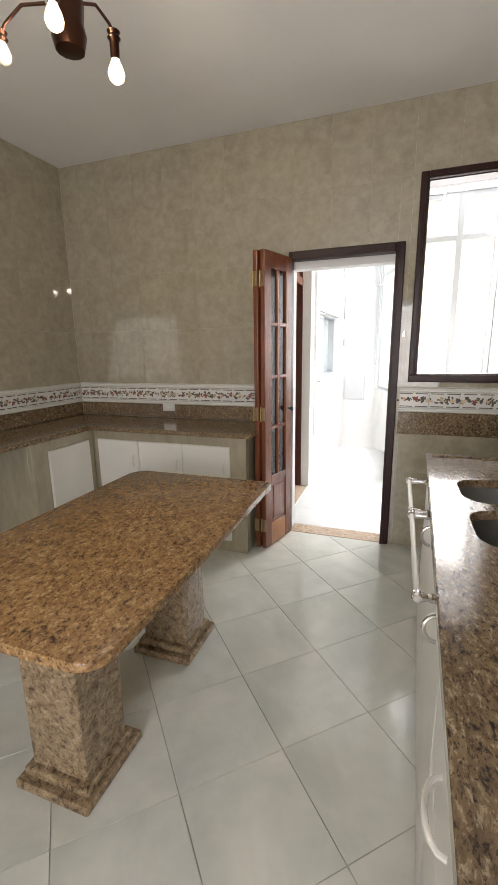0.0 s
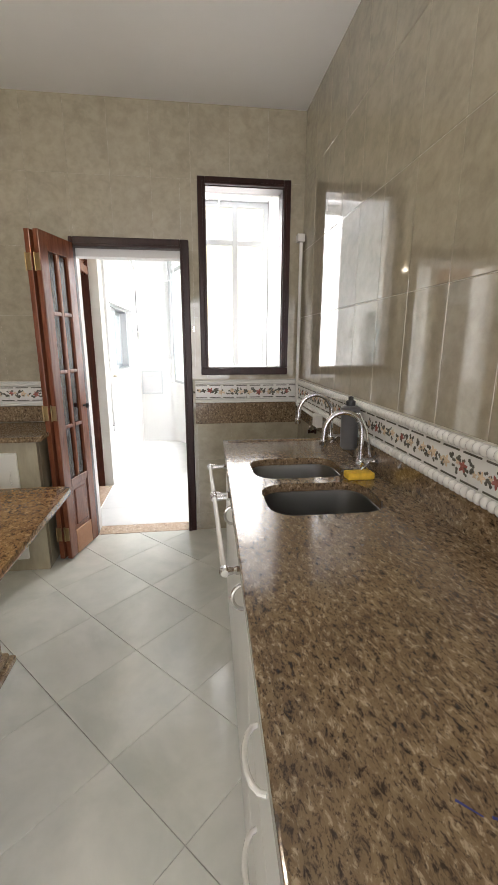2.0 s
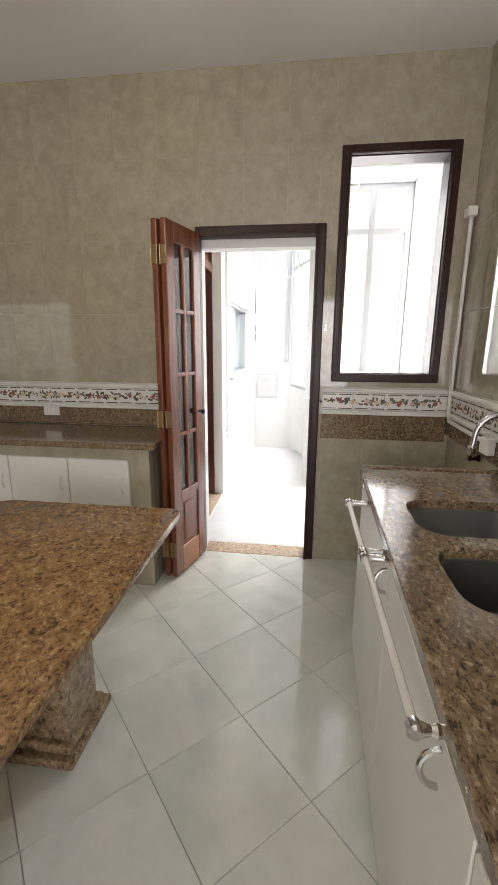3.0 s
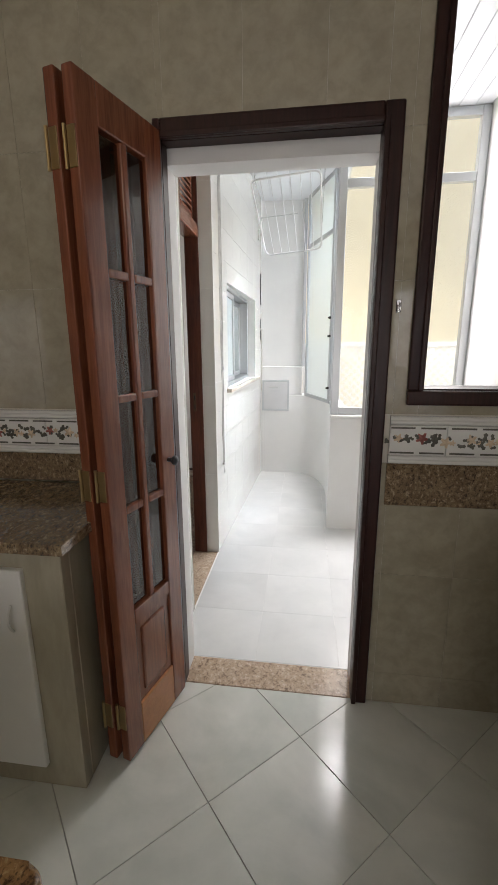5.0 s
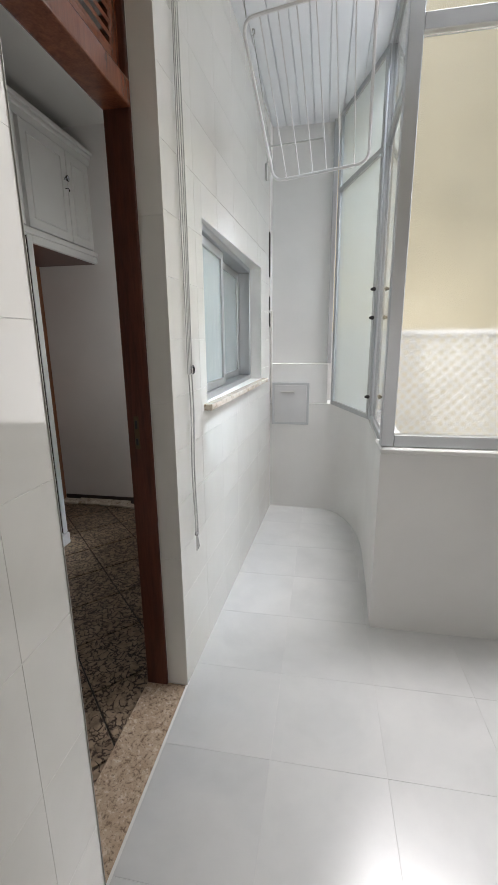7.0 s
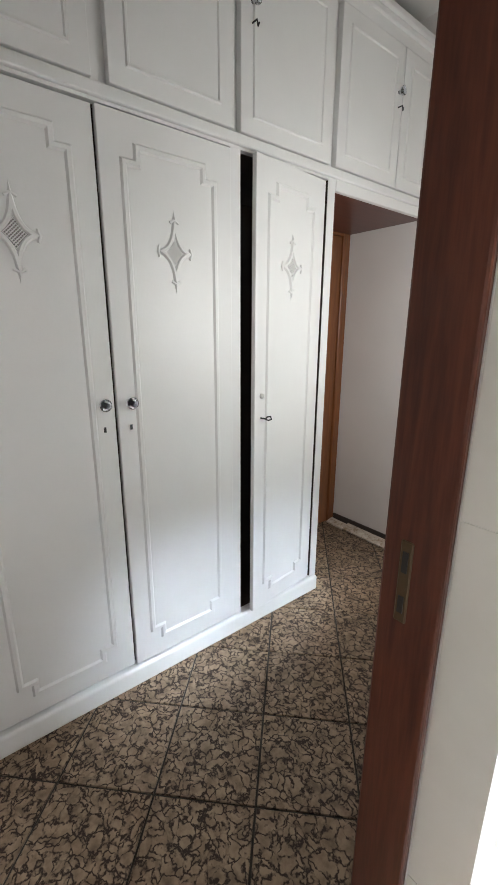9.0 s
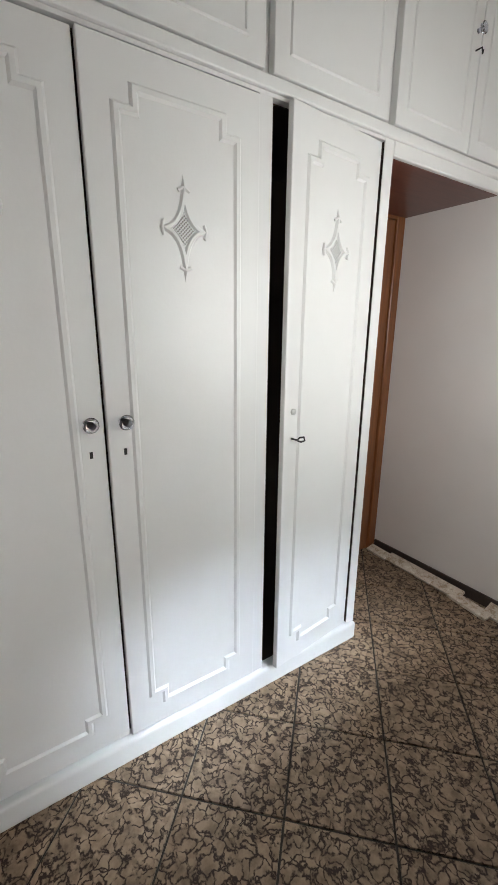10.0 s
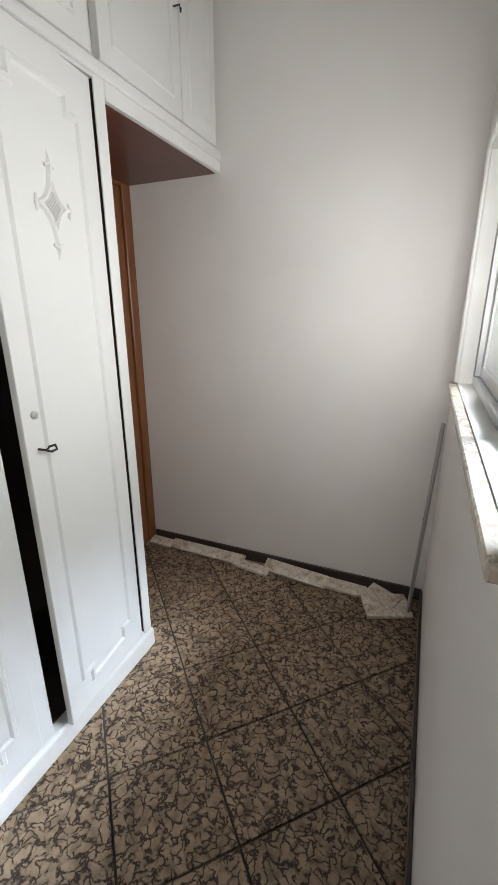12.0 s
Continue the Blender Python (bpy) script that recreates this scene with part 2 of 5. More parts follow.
def mesh_of(name, bm, material, smooth=False):
    bmesh.ops.recalc_face_normals(bm, faces=bm.faces)
    me = bpy.data.meshes.new(name)
    bm.to_mesh(me)
    bm.free()
    for m in material if isinstance(material, (list, tuple)) else (material,):
        me.materials.append(m)
    if smooth:
        for p in me.polygons:
            p.use_smooth = True
        me.set_sharp_from_angle(angle=radians(38))
    return me


def part(name, bm, material, parent, label="", smooth=False):
    """Links a bmesh in world coordinates as one mesh under a thing or a part."""
    org = ORG[parent]
    bmesh.ops.translate(bm, verts=bm.verts, vec=-org)
    ob = new(name, mesh_of(name, bm, material, smooth))
    ob.parent = parent
    ORG[ob] = org
    return tagged(ob, label)


def solo(name, bm, material, label, category, kind="", smooth=False, group="", at=None):
    """One mesh that is a whole thing, with its origin at its base."""
    if at is None:
        lo = [min(v.co[k] for v in bm.verts) for k in range(3)]
        hi = [max(v.co[k] for v in bm.verts) for k in range(3)]
        at = ((lo[0] + hi[0]) / 2, (lo[1] + hi[1]) / 2, lo[2])
    at = Vector(at)
    bmesh.ops.translate(bm, verts=bm.verts, vec=-at)
    ob = new(name, mesh_of(name, bm, material, smooth))
    ob.location = at
    ORG[ob] = at
    return tagged(ob, label, category, group, kind)


def box(x0, x1, y0, y1, z0, z1, bevel=0.0, bm=None, segs=1):
    bm = bm or bmesh.new()
    vs = [bm.verts.new(p) for p in ((x0, y0, z0), (x1, y0, z0), (x1, y1, z0), (x0, y1, z0), (x0, y0, z1), (x1, y0, z1), (x1, y1, z1), (x0, y1, z1))]
    fs = [bm.faces.new([vs[i] for i in f]) for f in ((0, 3, 2, 1), (4, 5, 6, 7), (0, 1, 5, 4), (1, 2, 6, 5), (2, 3, 7, 6), (3, 0, 4, 7))]
    if bevel:
        es = list({e for f in fs for e in f.edges})
        bmesh.ops.bevel(bm, geom=es, offset=bevel, segments=segs, affect="EDGES", profile=0.5)
    return bm


def prism(points, z0, z1, bevel=0.0, bm=None, segs=2):
    """A flat outline in the plan, drawn up from z0 to z1."""
    bm = bm or bmesh.new()
    lo = [bm.verts.new((x, y, z0)) for x, y in points]
    hi = [bm.verts.new((x, y, z1)) for x, y in points]
    n = len(points)
    fs = [bm.faces.new(lo[::-1]), bm.faces.new(hi)]
    fs += [bm.faces.new((lo[i], lo[(i + 1) % n], hi[(i + 1) % n], hi[i])) for i in range(n)]
    if bevel:
        es = list({e for f in fs[:2] for e in f.edges})
        bmesh.ops.bevel(bm, geom=es, offset=bevel, segments=segs, affect="EDGES", profile=0.5)
    return bm


def tube(points, r, bm=None, sides=8, closed=False):
    """A round bar along a line of points."""
    bm = bm or bmesh.new()
    pts = [Vector(p) for p in points]
    rings, n = [], len(pts)
    up = None
    for i, p in enumerate(pts):
        a = pts[(i - 1) % n] if closed else pts[max(i - 1, 0)]
        b = pts[(i + 1) % n] if closed else pts[min(i + 1, n - 1)]
        d = (b - a).normalized()
        if up is None:
            up = d.orthogonal().normalized()
        up = (up - d * up.dot(d)).normalized()
        side = d.cross(up)
        rings.append([bm.verts.new(p + r * (math.cos(k) * up + math.sin(k) * side)) for k in (2 * math.pi * j / sides for j in range(sides))])
    for i in range(n if closed else n - 1):
        A, B = rings[i], rings[(i + 1) % n]
        if closed and i == n - 1:
            off = min(range(sides), key=lambda o: (A[0].co - B[o].co).length)
            B = B[off:] + B[:off]
        for j in range(sides):
            bm.faces.new((A[j], A[(j + 1) % sides], B[(j + 1) % sides], B[j]))
    if not closed:
        bm.faces.new(rings[0][::-1])
        bm.faces.new(rings[-1])
    return bm


def lathe(profile, at, axis="Z", bm=None, sides=20):
    """A turned body: profile of (radius, height) along an axis from a place."""
    bm = bm or bmesh.new()
    turn = {"Z": Matrix.Identity(3), "X": Matrix.Rotation(radians(90), 3, "Y"), "-X": Matrix.Rotation(radians(-90), 3, "Y"), "Y": Matrix.Rotation(radians(-90), 3, "X"), "-Y": Matrix.Rotation(radians(90), 3, "X"), "-Z": Matrix.Rotation(radians(180), 3, "X")}[axis] if isinstance(axis, str) else axis
    rings = []
    for r, h in profile:
        rings.append([bm.verts.new(Vector(at) + turn @ Vector((max(r, 1e-4) * math.cos(a), max(r, 1e-4) * math.sin(a), h))) for a in (2 * math.pi * j / sides for j in range(sides))])
    for A, B in zip(rings, rings[1:]):
        for j in range(sides):
            bm.faces.new((A[j], A[(j + 1) % sides], B[(j + 1) % sides], B[j]))
    bm.faces.new(rings[0][::-1])
    bm.faces.new(rings[-1])
    return bm


def cut(rect, holes):
    """The rest of a rectangle (u0, u1, v0, v1) without its holes, as rectangles."""
    out = [rect]
    for a0, a1, b0, b1 in holes:
        nxt = []
        for u0, u1, v0, v1 in out:
            if a1 <= u0 or a0 >= u1 or b1 <= v0 or b0 >= v1:
                nxt.append((u0, u1, v0, v1))
                continue
            if a0 > u0:
                nxt.append((u0, a0, v0, v1))
            if a1 < u1:
                nxt.append((a1, u1, v0, v1))
            m0, m1 = max(u0, a0), min(u1, a1)
            if b0 > v0:
                nxt.append((m0, m1, v0, b0))
            if b1 < v1:
                nxt.append((m0, m1, b1, v1))
        out = nxt
    return [r for r in out if r[1] - r[0] > 0.004 and r[3] - r[2] > 0.004]


def wall(name, axis, near, far, u0, u1, v0, v1, holes, material, label):
    """A wall with openings through it. axis 'x': its faces look along x, u runs along y."""
    bm = bmesh.new()
    for a0, a1, b0, b1 in cut((u0, u1, v0, v1), holes):
        if axis == "x":
            box(near, far, a0, a1, b0, b1, 0, bm)
        else:
            box(a0, a1, near, far, b0, b1, 0, bm)
    bmesh.ops.remove_doubles(bm, verts=bm.verts, dist=1e-5)
    return solo(name, bm, material, label, "wall", "structure", at=(0, 0, 0))


TILES = {}


def tile_mesh(poly, depth, material, key, edge=0.0015):
    """A thin piece with softened front edges, lying in its own xy plane."""
    if key in TILES:
        return TILES[key]
    edge = min(edge, depth * 0.4)
    c = sum((Vector(p) for p in poly), Vector((0, 0))) / len(poly)
    inner = [tuple(c + (Vector(p) - c) * (1 - edge / max((Vector(p) - c).length, 0.01))) for p in poly]
    n = len(poly)
    verts = [(x, y, 0) for x, y in poly] + [(x, y, depth - edge) for x, y in poly] + [(x, y, depth) for x, y in inner]
    faces = [tuple(range(2 * n, 3 * n))]
    for i in range(n):
        j = (i + 1) % n
        faces += [(i, j, n + j, n + i), (n + i, n + j, 2 * n + j, 2 * n + i)]
    me = bpy.data.meshes.new("tile")
    me.from_pydata(verts, [], faces)
    me.materials.append(material)
    TILES[key] = me
    return me


def piece(name, me, parent, m):
    ob = new(name, me)
    ob.parent = parent
    ob.matrix_local = Matrix.Translation(-ORG[parent]) @ m
    return ob


def tile_wall(parent, axis, at, face, u0, u1, v0, v1, pu, pv, ou, ov, holes, material, depth=0.003, gap=0.003, xf=None):
    """Covers a wall face with tiles of pu by pv. face: +1 or -1, the way it looks."""
    i0, i1 = math.floor((u0 - ou) / pu), math.ceil((u1 - ou) / pu)
    j0, j1 = math.floor((v0 - ov) / pv), math.ceil((v1 - ov) / pv)
    for i in range(i0, i1):
        for j in range(j0, j1):
            cell = (max(u0, ou + i * pu), min(u1, ou + (i + 1) * pu), max(v0, ov + j * pv), min(v1, ov + (j + 1) * pv))
            if cell[1] - cell[0] < 0.01 or cell[3] - cell[2] < 0.01:
                continue
            for a0, a1, b0, b1 in cut(cell, holes):
                w, h = a1 - a0 - gap, b1 - b0 - gap
                if w < 0.008 or h < 0.008:
                    continue
                me = tile_mesh([(-w / 2, -h / 2), (w / 2, -h / 2), (w / 2, h / 2), (-w / 2, h / 2)], depth, material, (round(w, 3), round(h, 3), depth, material.name))
                cu, cv = (a0 + a1) / 2, (b0 + b1) / 2
                if axis == "x":
                    m = pose(at, cu, cv) @ (pose(0, 0, 0, 90, 0, 90) if face > 0 else pose(0, 0, 0, 90, 0, -90))
                else:
                    m = pose(cu, at, cv) @ (pose(0, 0, 0, 90, 0, 180) if face > 0 else pose(0, 0, 0, 90, 0, 0))
                piece("tile", me, parent, xf @ m if xf else m)


def clip_poly(poly, x0, x1, y0, y1):
    for k, lim, sgn in ((0, x0, 1), (0, x1, -1), (1, y0, 1), (1, y1, -1)):
        out = []
        for a, b in zip(poly, poly[1:] + poly[:1]):
            da, db = sgn * (a[k] - lim), sgn * (b[k] - lim)
            if da >= 0:
                out.append(a)
            if (da > 0) != (db > 0) and abs(da - db) > 1e-9:
                f = da / (da - db)
                out.append((a[0] + f * (b[0] - a[0]), a[1] + f * (b[1] - a[1])))
        poly = out
        if len(poly) < 3:
            return []
    return poly


def tile_floor(parent, x0, x1, y0, y1, size, ox, oy, turn, z, material, depth=0.006, gap=0.004, gap2=None):
    """Square tiles over a rectangle, turned by some degrees, with a corner at (ox, oy)."""
    ca, sa = math.cos(radians(turn)), math.sin(radians(turn))
    n = int(8 / size)
    h = (size - gap) / 2
    k = (size - (gap2 or gap)) / 2
    for i in range(-n, n):
        for j in range(-n, n):
            u, v = (i + 0.5) * size, (j + 0.5) * size
            cx, cy = ox + u * ca - v * sa, oy + u * sa + v * ca
            if cx < x0 - size or cx > x1 + size or cy < y0 - size or cy > y1 + size:
                continue
            poly = [(cx + a * ca - b * sa, cy + a * sa + b * ca) for a, b in ((-h, -k), (h, -k), (h, k), (-h, k))]
            got = clip_poly(poly, x0, x1, y0, y1)
            if len(got) < 3:
                continue
            px, py = sum(p[0] for p in got) / len(got), sum(p[1] for p in got) / len(got)
            area = abs(sum(a[0] * b[1] - b[0] * a[1] for a, b in zip(got, got[1:] + got[:1]))) / 2
            if area < 4e-4:
                continue
            whole = area > 0.999 * 4 * h * k
            key = (round(h, 4), turn, material.name) if whole else (round(cx, 3), round(cy, 3), material.name)
            me = tile_mesh([(p[0] - px, p[1] - py) for p in got], depth, material, key)
            piece("tile", me, parent, pose(px, py, z))

# ---- structure: kitchen ----
KX0, KX1, KY0, KY1, KH = -2.47, 1.09, -1.5, 3.24, 2.955
DOOR = (-0.49, 0.235, -0.02, 2.093)
WIN = (0.395, 0.945, 1.275, 2.49)

kfloor = solo("floor_kitchen", box(KX0 - 0.1, KX1 + 0.1, KY0 - 0.1, KY1, -0.14, -0.006), FGROUT, "pale grey-green glossy tile floor laid diagonally", "floor", "structure", at=(0, 0, -0.14))
wall_end = wall("wall_kitchen_end", "y", KY1, KY1 + 0.15, KX0 - 0.15, 1.24, -0.14, KH + 0.1, [DOOR, WIN], KGROUT, "cream marbled tile wall with doorway and window")
wall_right = wall("wall_kitchen_right", "x", KX1, KX1 + 0.15, KY0 - 0.15, KY1, -0.14, KH + 0.1, [], KGROUT, "glossy cream marbled tile wall behind the worktop")
wall_left = wall("wall_kitchen_left", "x", KX0 - 0.15, KX0, KY0 - 0.15, KY1, -0.14, KH + 0.1, [], KGROUT, "cream marbled tile wall above the corner cabinets")
# unseen wall; its opening is made up to let light in
wall_back = wall("wall_kitchen_back", "y", KY0 - 0.15, KY0, KX0, KX1, -0.14, KH + 0.1, [(-0.88, 0.98, 0.2, 2.28)], PLASTER, "unseen plaster wall with an assumed wide window behind the kitchen")
solo("ceiling_kitchen", box(KX0 - 0.1, KX1 + 0.1, KY0 - 0.1, KY1 - 0.002, KH, KH + 0.1), CEIL, "white painted kitchen ceiling", "ceiling", "structure")

# ---- structure: service area and maid's room ----
SX = -0.575
SLANT = Matrix.Translation((SX, 4.41, 0)) @ pose(0, 0, 0, 0, 0, -2.7) @ Matrix.Translation((-SX, -4.41, 0))
SDOOR = (3.74, 4.416, -0.02, 2.56)
SWIN = (4.80, 6.02, 1.13, 1.87)
RH = 2.93
sfloor = solo("floor_service", box(-0.74, 1.25, KY1 + 0.15, 6.75, -0.14, 0.0026), SGROUT, "white glossy tile floor of the service area", "floor", "structure", at=(0, 0, -0.14))
rfloor = solo("floor_room", box(-2.5, -0.745, KY1 + 0.15, 6.42, -0.14, -0.006), RGROUT, "beige tile floor with dark crackle pattern laid diagonally", "floor", "structure", at=(0, 0, -0.14))


def service_wall():
    bm = bmesh.new()
    for a0, a1, b0, b1 in cut((KY1 + 0.15, 6.75, -0.14, RH + 0.1), [SDOOR, SWIN]):
        box(-0.735, SX, a0, a1, b0, b1, 0, bm)
    bmesh.ops.remove_doubles(bm, verts=bm.verts, dist=1e-5)
    for v in bm.verts:
        if v.co.x > -0.6 and v.co.y > 4.41:
            v.co.x += (v.co.y - 4.41) * 0.047
    return solo("wall_service_left", bm, SGROUT, "white tiled wall between service area and room", "wall", "structure", at=(0, 0, 0))


wall_service = service_wall()
wall("wall_service_right", "x", 1.13, 1.28, KY1 + 0.15, 5.06, -0.14, 3.05, [], PLASTER, "white plaster wall of the service area")
def panelled_ceiling():
    bm = prism([(-0.58, KY1 + 0.15), (1.13, KY1 + 0.15), (1.13, 5.06), (0.36, 5.06), (0.36, 6.1), (0.05, 6.7), (-0.58, 6.7)], 2.91, 3.0)
    x = -0.575
    while x < 1.12:
        far = 6.65 if x < 0.05 else (6.05 if x < 0.3 else 5.05)
        box(x + 0.002, min(x + 0.098, 1.128), KY1 + 0.152, far, 2.90, 2.9095, 0.002, bm)
        x += 0.1
    solo("ceiling_service", bm, PVC, "white panelled service ceiling with narrow joints", "ceiling", "structure")


panelled_ceiling()
solo("ceiling_room", box(-2.5, -0.735, KY1 + 0.15, 6.42, RH, RH + 0.1), CEIL, "white painted room ceiling", "ceiling", "structure")
wall("wall_room_end", "y", 6.27, 6.42, -2.5, -0.735, -0.14, RH, [], RPLASTER, "off-white painted end wall")
wall("wall_room_left", "x", -2.51, -2.36, KY1 + 0.15, 6.27, -0.14, RH, [], RPLASTER, "off-white painted wall behind the wardrobe")
solo("wall_room_lining", box(-2.36, -0.737, KY1 + 0.151, KY1 + 0.16, 0, RH), RPLASTER, "off-white painted wall beside the door", "wall", "structure")


def room_side_lining():
    bm = bmesh.new()
    for a0, a1, b0, b1 in cut((KY1 + 0.16, 6.27, 0, RH), [SDOOR, SWIN]):
        box(-0.739, -0.735, a0, a1, b0, b1, 0, bm)
    solo("wall_room_window_side", bm, RPLASTER, "off-white painted wall under the room window", "wall", "structure")


room_side_lining()


# parapet of the service area: a straight face, then a curve to the far end
def parapet():
    face = [(1.13, 4.91), (0.205, 4.91), (0.225, 5.30), (0.235, 5.72)]
    curve = [(0.235 - 0.28 * (1 - math.cos(a)), 5.72 + 0.68 * math.sin(a)) for a in (radians(d) for d in range(10, 100, 10))]
    inner = face + curve + [(-0.60, 6.42)]
    outer = [(-0.60, 6.62), (0.02, 6.62), (0.25, 6.45), (0.36, 6.1), (0.37, 5.6), (0.35, 5.06), (1.13, 5.06)]
    bm = prism(inner + outer, -0.14, 0.90)
    solo("wall_parapet", bm, PLASTER, "white painted parapet wall with a rounded corner", "wall", "structure", smooth=True)
    # ledge with the hatch, and the recessed wall above it
    solo("wall_hatch", box(-0.60, -0.02, 6.43, 6.60, 0.90, 1.215, 0.004), PLASTER, "white plaster ledge holding a small metal hatch", "wall", "structure")
    solo("wall_service_far", box(-0.60, 0.0, 6.50, 6.70, 1.215, 2.9), PLASTER, "white plaster wall at the far end", "wall", "structure")
    solo("window_sill_parapet", box(0.20, 1.13, 4.89, 5.08, 0.90, 0.925, 0.006), PLASTER, "white painted sill of the service window", "sill", "structure")


parapet()


solo("trim_post", box(-0.035, 0.0, 6.455, 6.499, 1.216, 2.9, 0.004), ALU, "aluminium post at the edge of the far wall", "post", "structure")


def framed_window(name, a, b, z0, z1, rails, material, label, bar=0.04, sill_pane=PANE, stiles=()):
    """An aluminium window between two plan points, with rails at heights and glass between them."""
    A, B = Vector((*a, 0)), Vector((*b, 0))
    d = (B - A).normalized()
    n = Vector((-d.y, d.x, 0))
    L = (B - A).length
    th = thing(name, (a[0], a[1], z0), label, "window", kind="structure")

    def slab(u0, u1, v0, v1, depth, off=0.0, bevel=0.003):
        bm = box(u0, u1, -depth / 2 + off, depth / 2 + off, v0, v1, bevel)
        bmesh.ops.transform(bm, verts=bm.verts, matrix=Matrix.Translation(A) @ Matrix(((d.x, n.x, 0, 0), (d.y, n.y, 0, 0), (0, 0, 1, 0), (0, 0, 0, 1))))
        return bm

    us = [0.0] + [s for s in stiles] + [L]
    for k, u in enumerate(us):
        lo, hi = (u, u + bar) if k == 0 else ((u - bar, u) if k == len(us) - 1 else (u - bar / 2, u + bar / 2))
        part("stile", slab(lo, hi, z0, z1, bar), material, th)
    zs = [z0] + list(rails) + [z1]
    for k, z in enumerate(zs):
        lo, hi = (z, z + bar) if k == 0 else ((z - bar, z) if k == len(zs) - 1 else (z - bar / 2, z + bar / 2))
        part("rail", slab(bar, L - bar, lo, hi, bar * 0.9), material, th)
    for u0, u1 in zip(us, us[1:]):
        for v0, v1 in zip(zs, zs[1:]):
            p = part("pane", slab(u0 + bar * 0.6, u1 - bar * 0.6, v0 + bar * 0.6, v1 - bar * 0.6, 0.005, 0, 0), sill_pane, th)
            p.visible_shadow = False
    return th


framed_window("window_1", (0.205, 4.95), (1.13, 4.95), 0.925, 2.9, [2.50], ALU, "tall aluminium window with a transom over the parapet", 0.055, MILKY, (0.565,))
framed_window("window_2", (0.235, 5.02), (0.255, 5.72), 0.90, 2.9, [2.42], ALU, "aluminium side window on the parapet", 0.035)
framed_window("window_3", (0.245, 5.74), (0.02, 6.40), 0.90, 2.9, [2.42], ALU, "narrow aluminium window at the rounded corner", 0.035, BLUISH)

# assumed window, added round the lamp behind the kitchen
framed_window("window_5_assumed", (-0.88, KY0 - 0.08), (0.98, KY0 - 0.08), 0.2, 2.28, [], ALU, "assumed wide aluminium window in the unseen back wall", 0.04, PANE, (0.93,))

# ---- courtyard outside ----
solo("ground", box(-60, 60, -60, 80, -3.2, -3.0), CONCRETE, "grey concrete ground of the courtyard", "ground", "structure")
solo("building_wall_outside", box(-6, 9, 8.2, 8.5, -3, 5.4), YELLOW, "yellow rendered wall of the neighbouring building", "wall", "structure")


def lattice():
    th = thing("lattice_screen", (1.2, 6.9, -0.4), "white diamond lattice screen beside the yellow wall", "lattice")
    x0, x1, z0, z1 = 0.0, 3.2, -0.4, 1.45
    for s, y in ((1, 6.90), (-1, 6.912)):
        bm = bmesh.new()
        k = x0 - (z1 - z0)
        while k < x1 + (z1 - z0):
            a, b = max(x0, k), min(x1, k + (z1 - z0))
            if b > a + 0.02:
                za, zb = z0 + (a - k), z0 + (b - k)
                if s < 0:
                    za, zb = z1 - (a - k), z1 - (b - k)
                w = 0.016
                vs = [bm.verts.new(p) for p in ((a, y, za - w), (b, y, zb - w), (b, y, zb + w), (a, y, za + w), (a, y + 0.01, za - w), (b, y + 0.01, zb - w), (b, y + 0.01, zb + w), (a, y + 0.01, za + w))]
                for f in ((0, 1, 2, 3), (7, 6, 5, 4), (0, 4, 5, 1), (3, 2, 6, 7), (0, 3, 7, 4), (1, 5, 6, 2)):
                    bm.faces.new([vs[i] for i in f])
            k += 0.095
        part("slat", bm, LATTICE, th)
    for zz in (z0, z1):
        part("rail", box(x0, x1, 6.885, 6.93, zz - 0.02, zz + 0.02, 0.004), LATTICE, th)
    part("post", box(x0 - 0.02, x0 + 0.02, 6.885, 6.93, -3, z1), LATTICE, th)
    part("post", box(x1 - 0.02, x1 + 0.02, 6.885, 6.93, -3, z1), LATTICE, th)


lattice()

# ---- doorways ----
# kitchen door frame: lining, architrave
kd = thing("door_frame", (-0.14, KY1, 0), "dark mahogany frame round the kitchen doorway", "door frame", kind="structure")


def architrave(x0, x1, z0, z1, w, parent, y, bottom=False, left=0.0):
    """Moulded surround on the wall face, and a lining through the wall."""
    for a, b in ((x0 - (left or w), x0), (x1, x1 + w)):
        part("jamb", box(a, b, y - 0.022, y - 0.001, z0, z1 + w, 0.006, segs=2), DARKWOOD, parent)
        c = b - 0.018 if b <= x0 + 1e-6 else a
        part("bead", box(c, c + 0.018, y - 0.032, y - 0.021, z0, z1 + 0.018, 0.004, segs=2), DARKWOOD, parent)
    part("head", box(x0, x1, y - 0.022, y - 0.001, z1, z1 + w, 0.006, segs=2), DARKWOOD, parent)
    part("bead", box(x0, x1, y - 0.032, y - 0.021, z1, z1 + 0.018, 0.004, segs=2), DARKWOOD, parent)
    if bottom:
        part("sill", box(x0 - w, x1 + w, y - 0.026, y - 0.001, z0 - w, z0, 0.006, segs=2), DARKWOOD, parent)


architrave(DOOR[0] + 0.012, DOOR[1] - 0.012, 0.0, DOOR[3] - 0.012, 0.06, kd, KY1, left=0.025)
for a, b in ((DOOR[0], DOOR[0] + 0.012), (DOOR[1] - 0.012, DOOR[1])):
    part("lining", box(a, b, KY1 - 0.001, KY1 + 0.05, 0, DOOR[3] - 0.012), DARKWOOD, kd)
part("lining", box(DOOR[0], DOOR[1], KY1 - 0.001, KY1 + 0.05, DOOR[3] - 0.012, DOOR[3]), DARKWOOD, kd)
solo("threshold_kitchen", box(DOOR[0], DOOR[1], KY1, KY1 + 0.155, -0.02, 0.003, 0.002), THRESH, "pink-beige granite threshold in the kitchen doorway", "threshold", "structure")
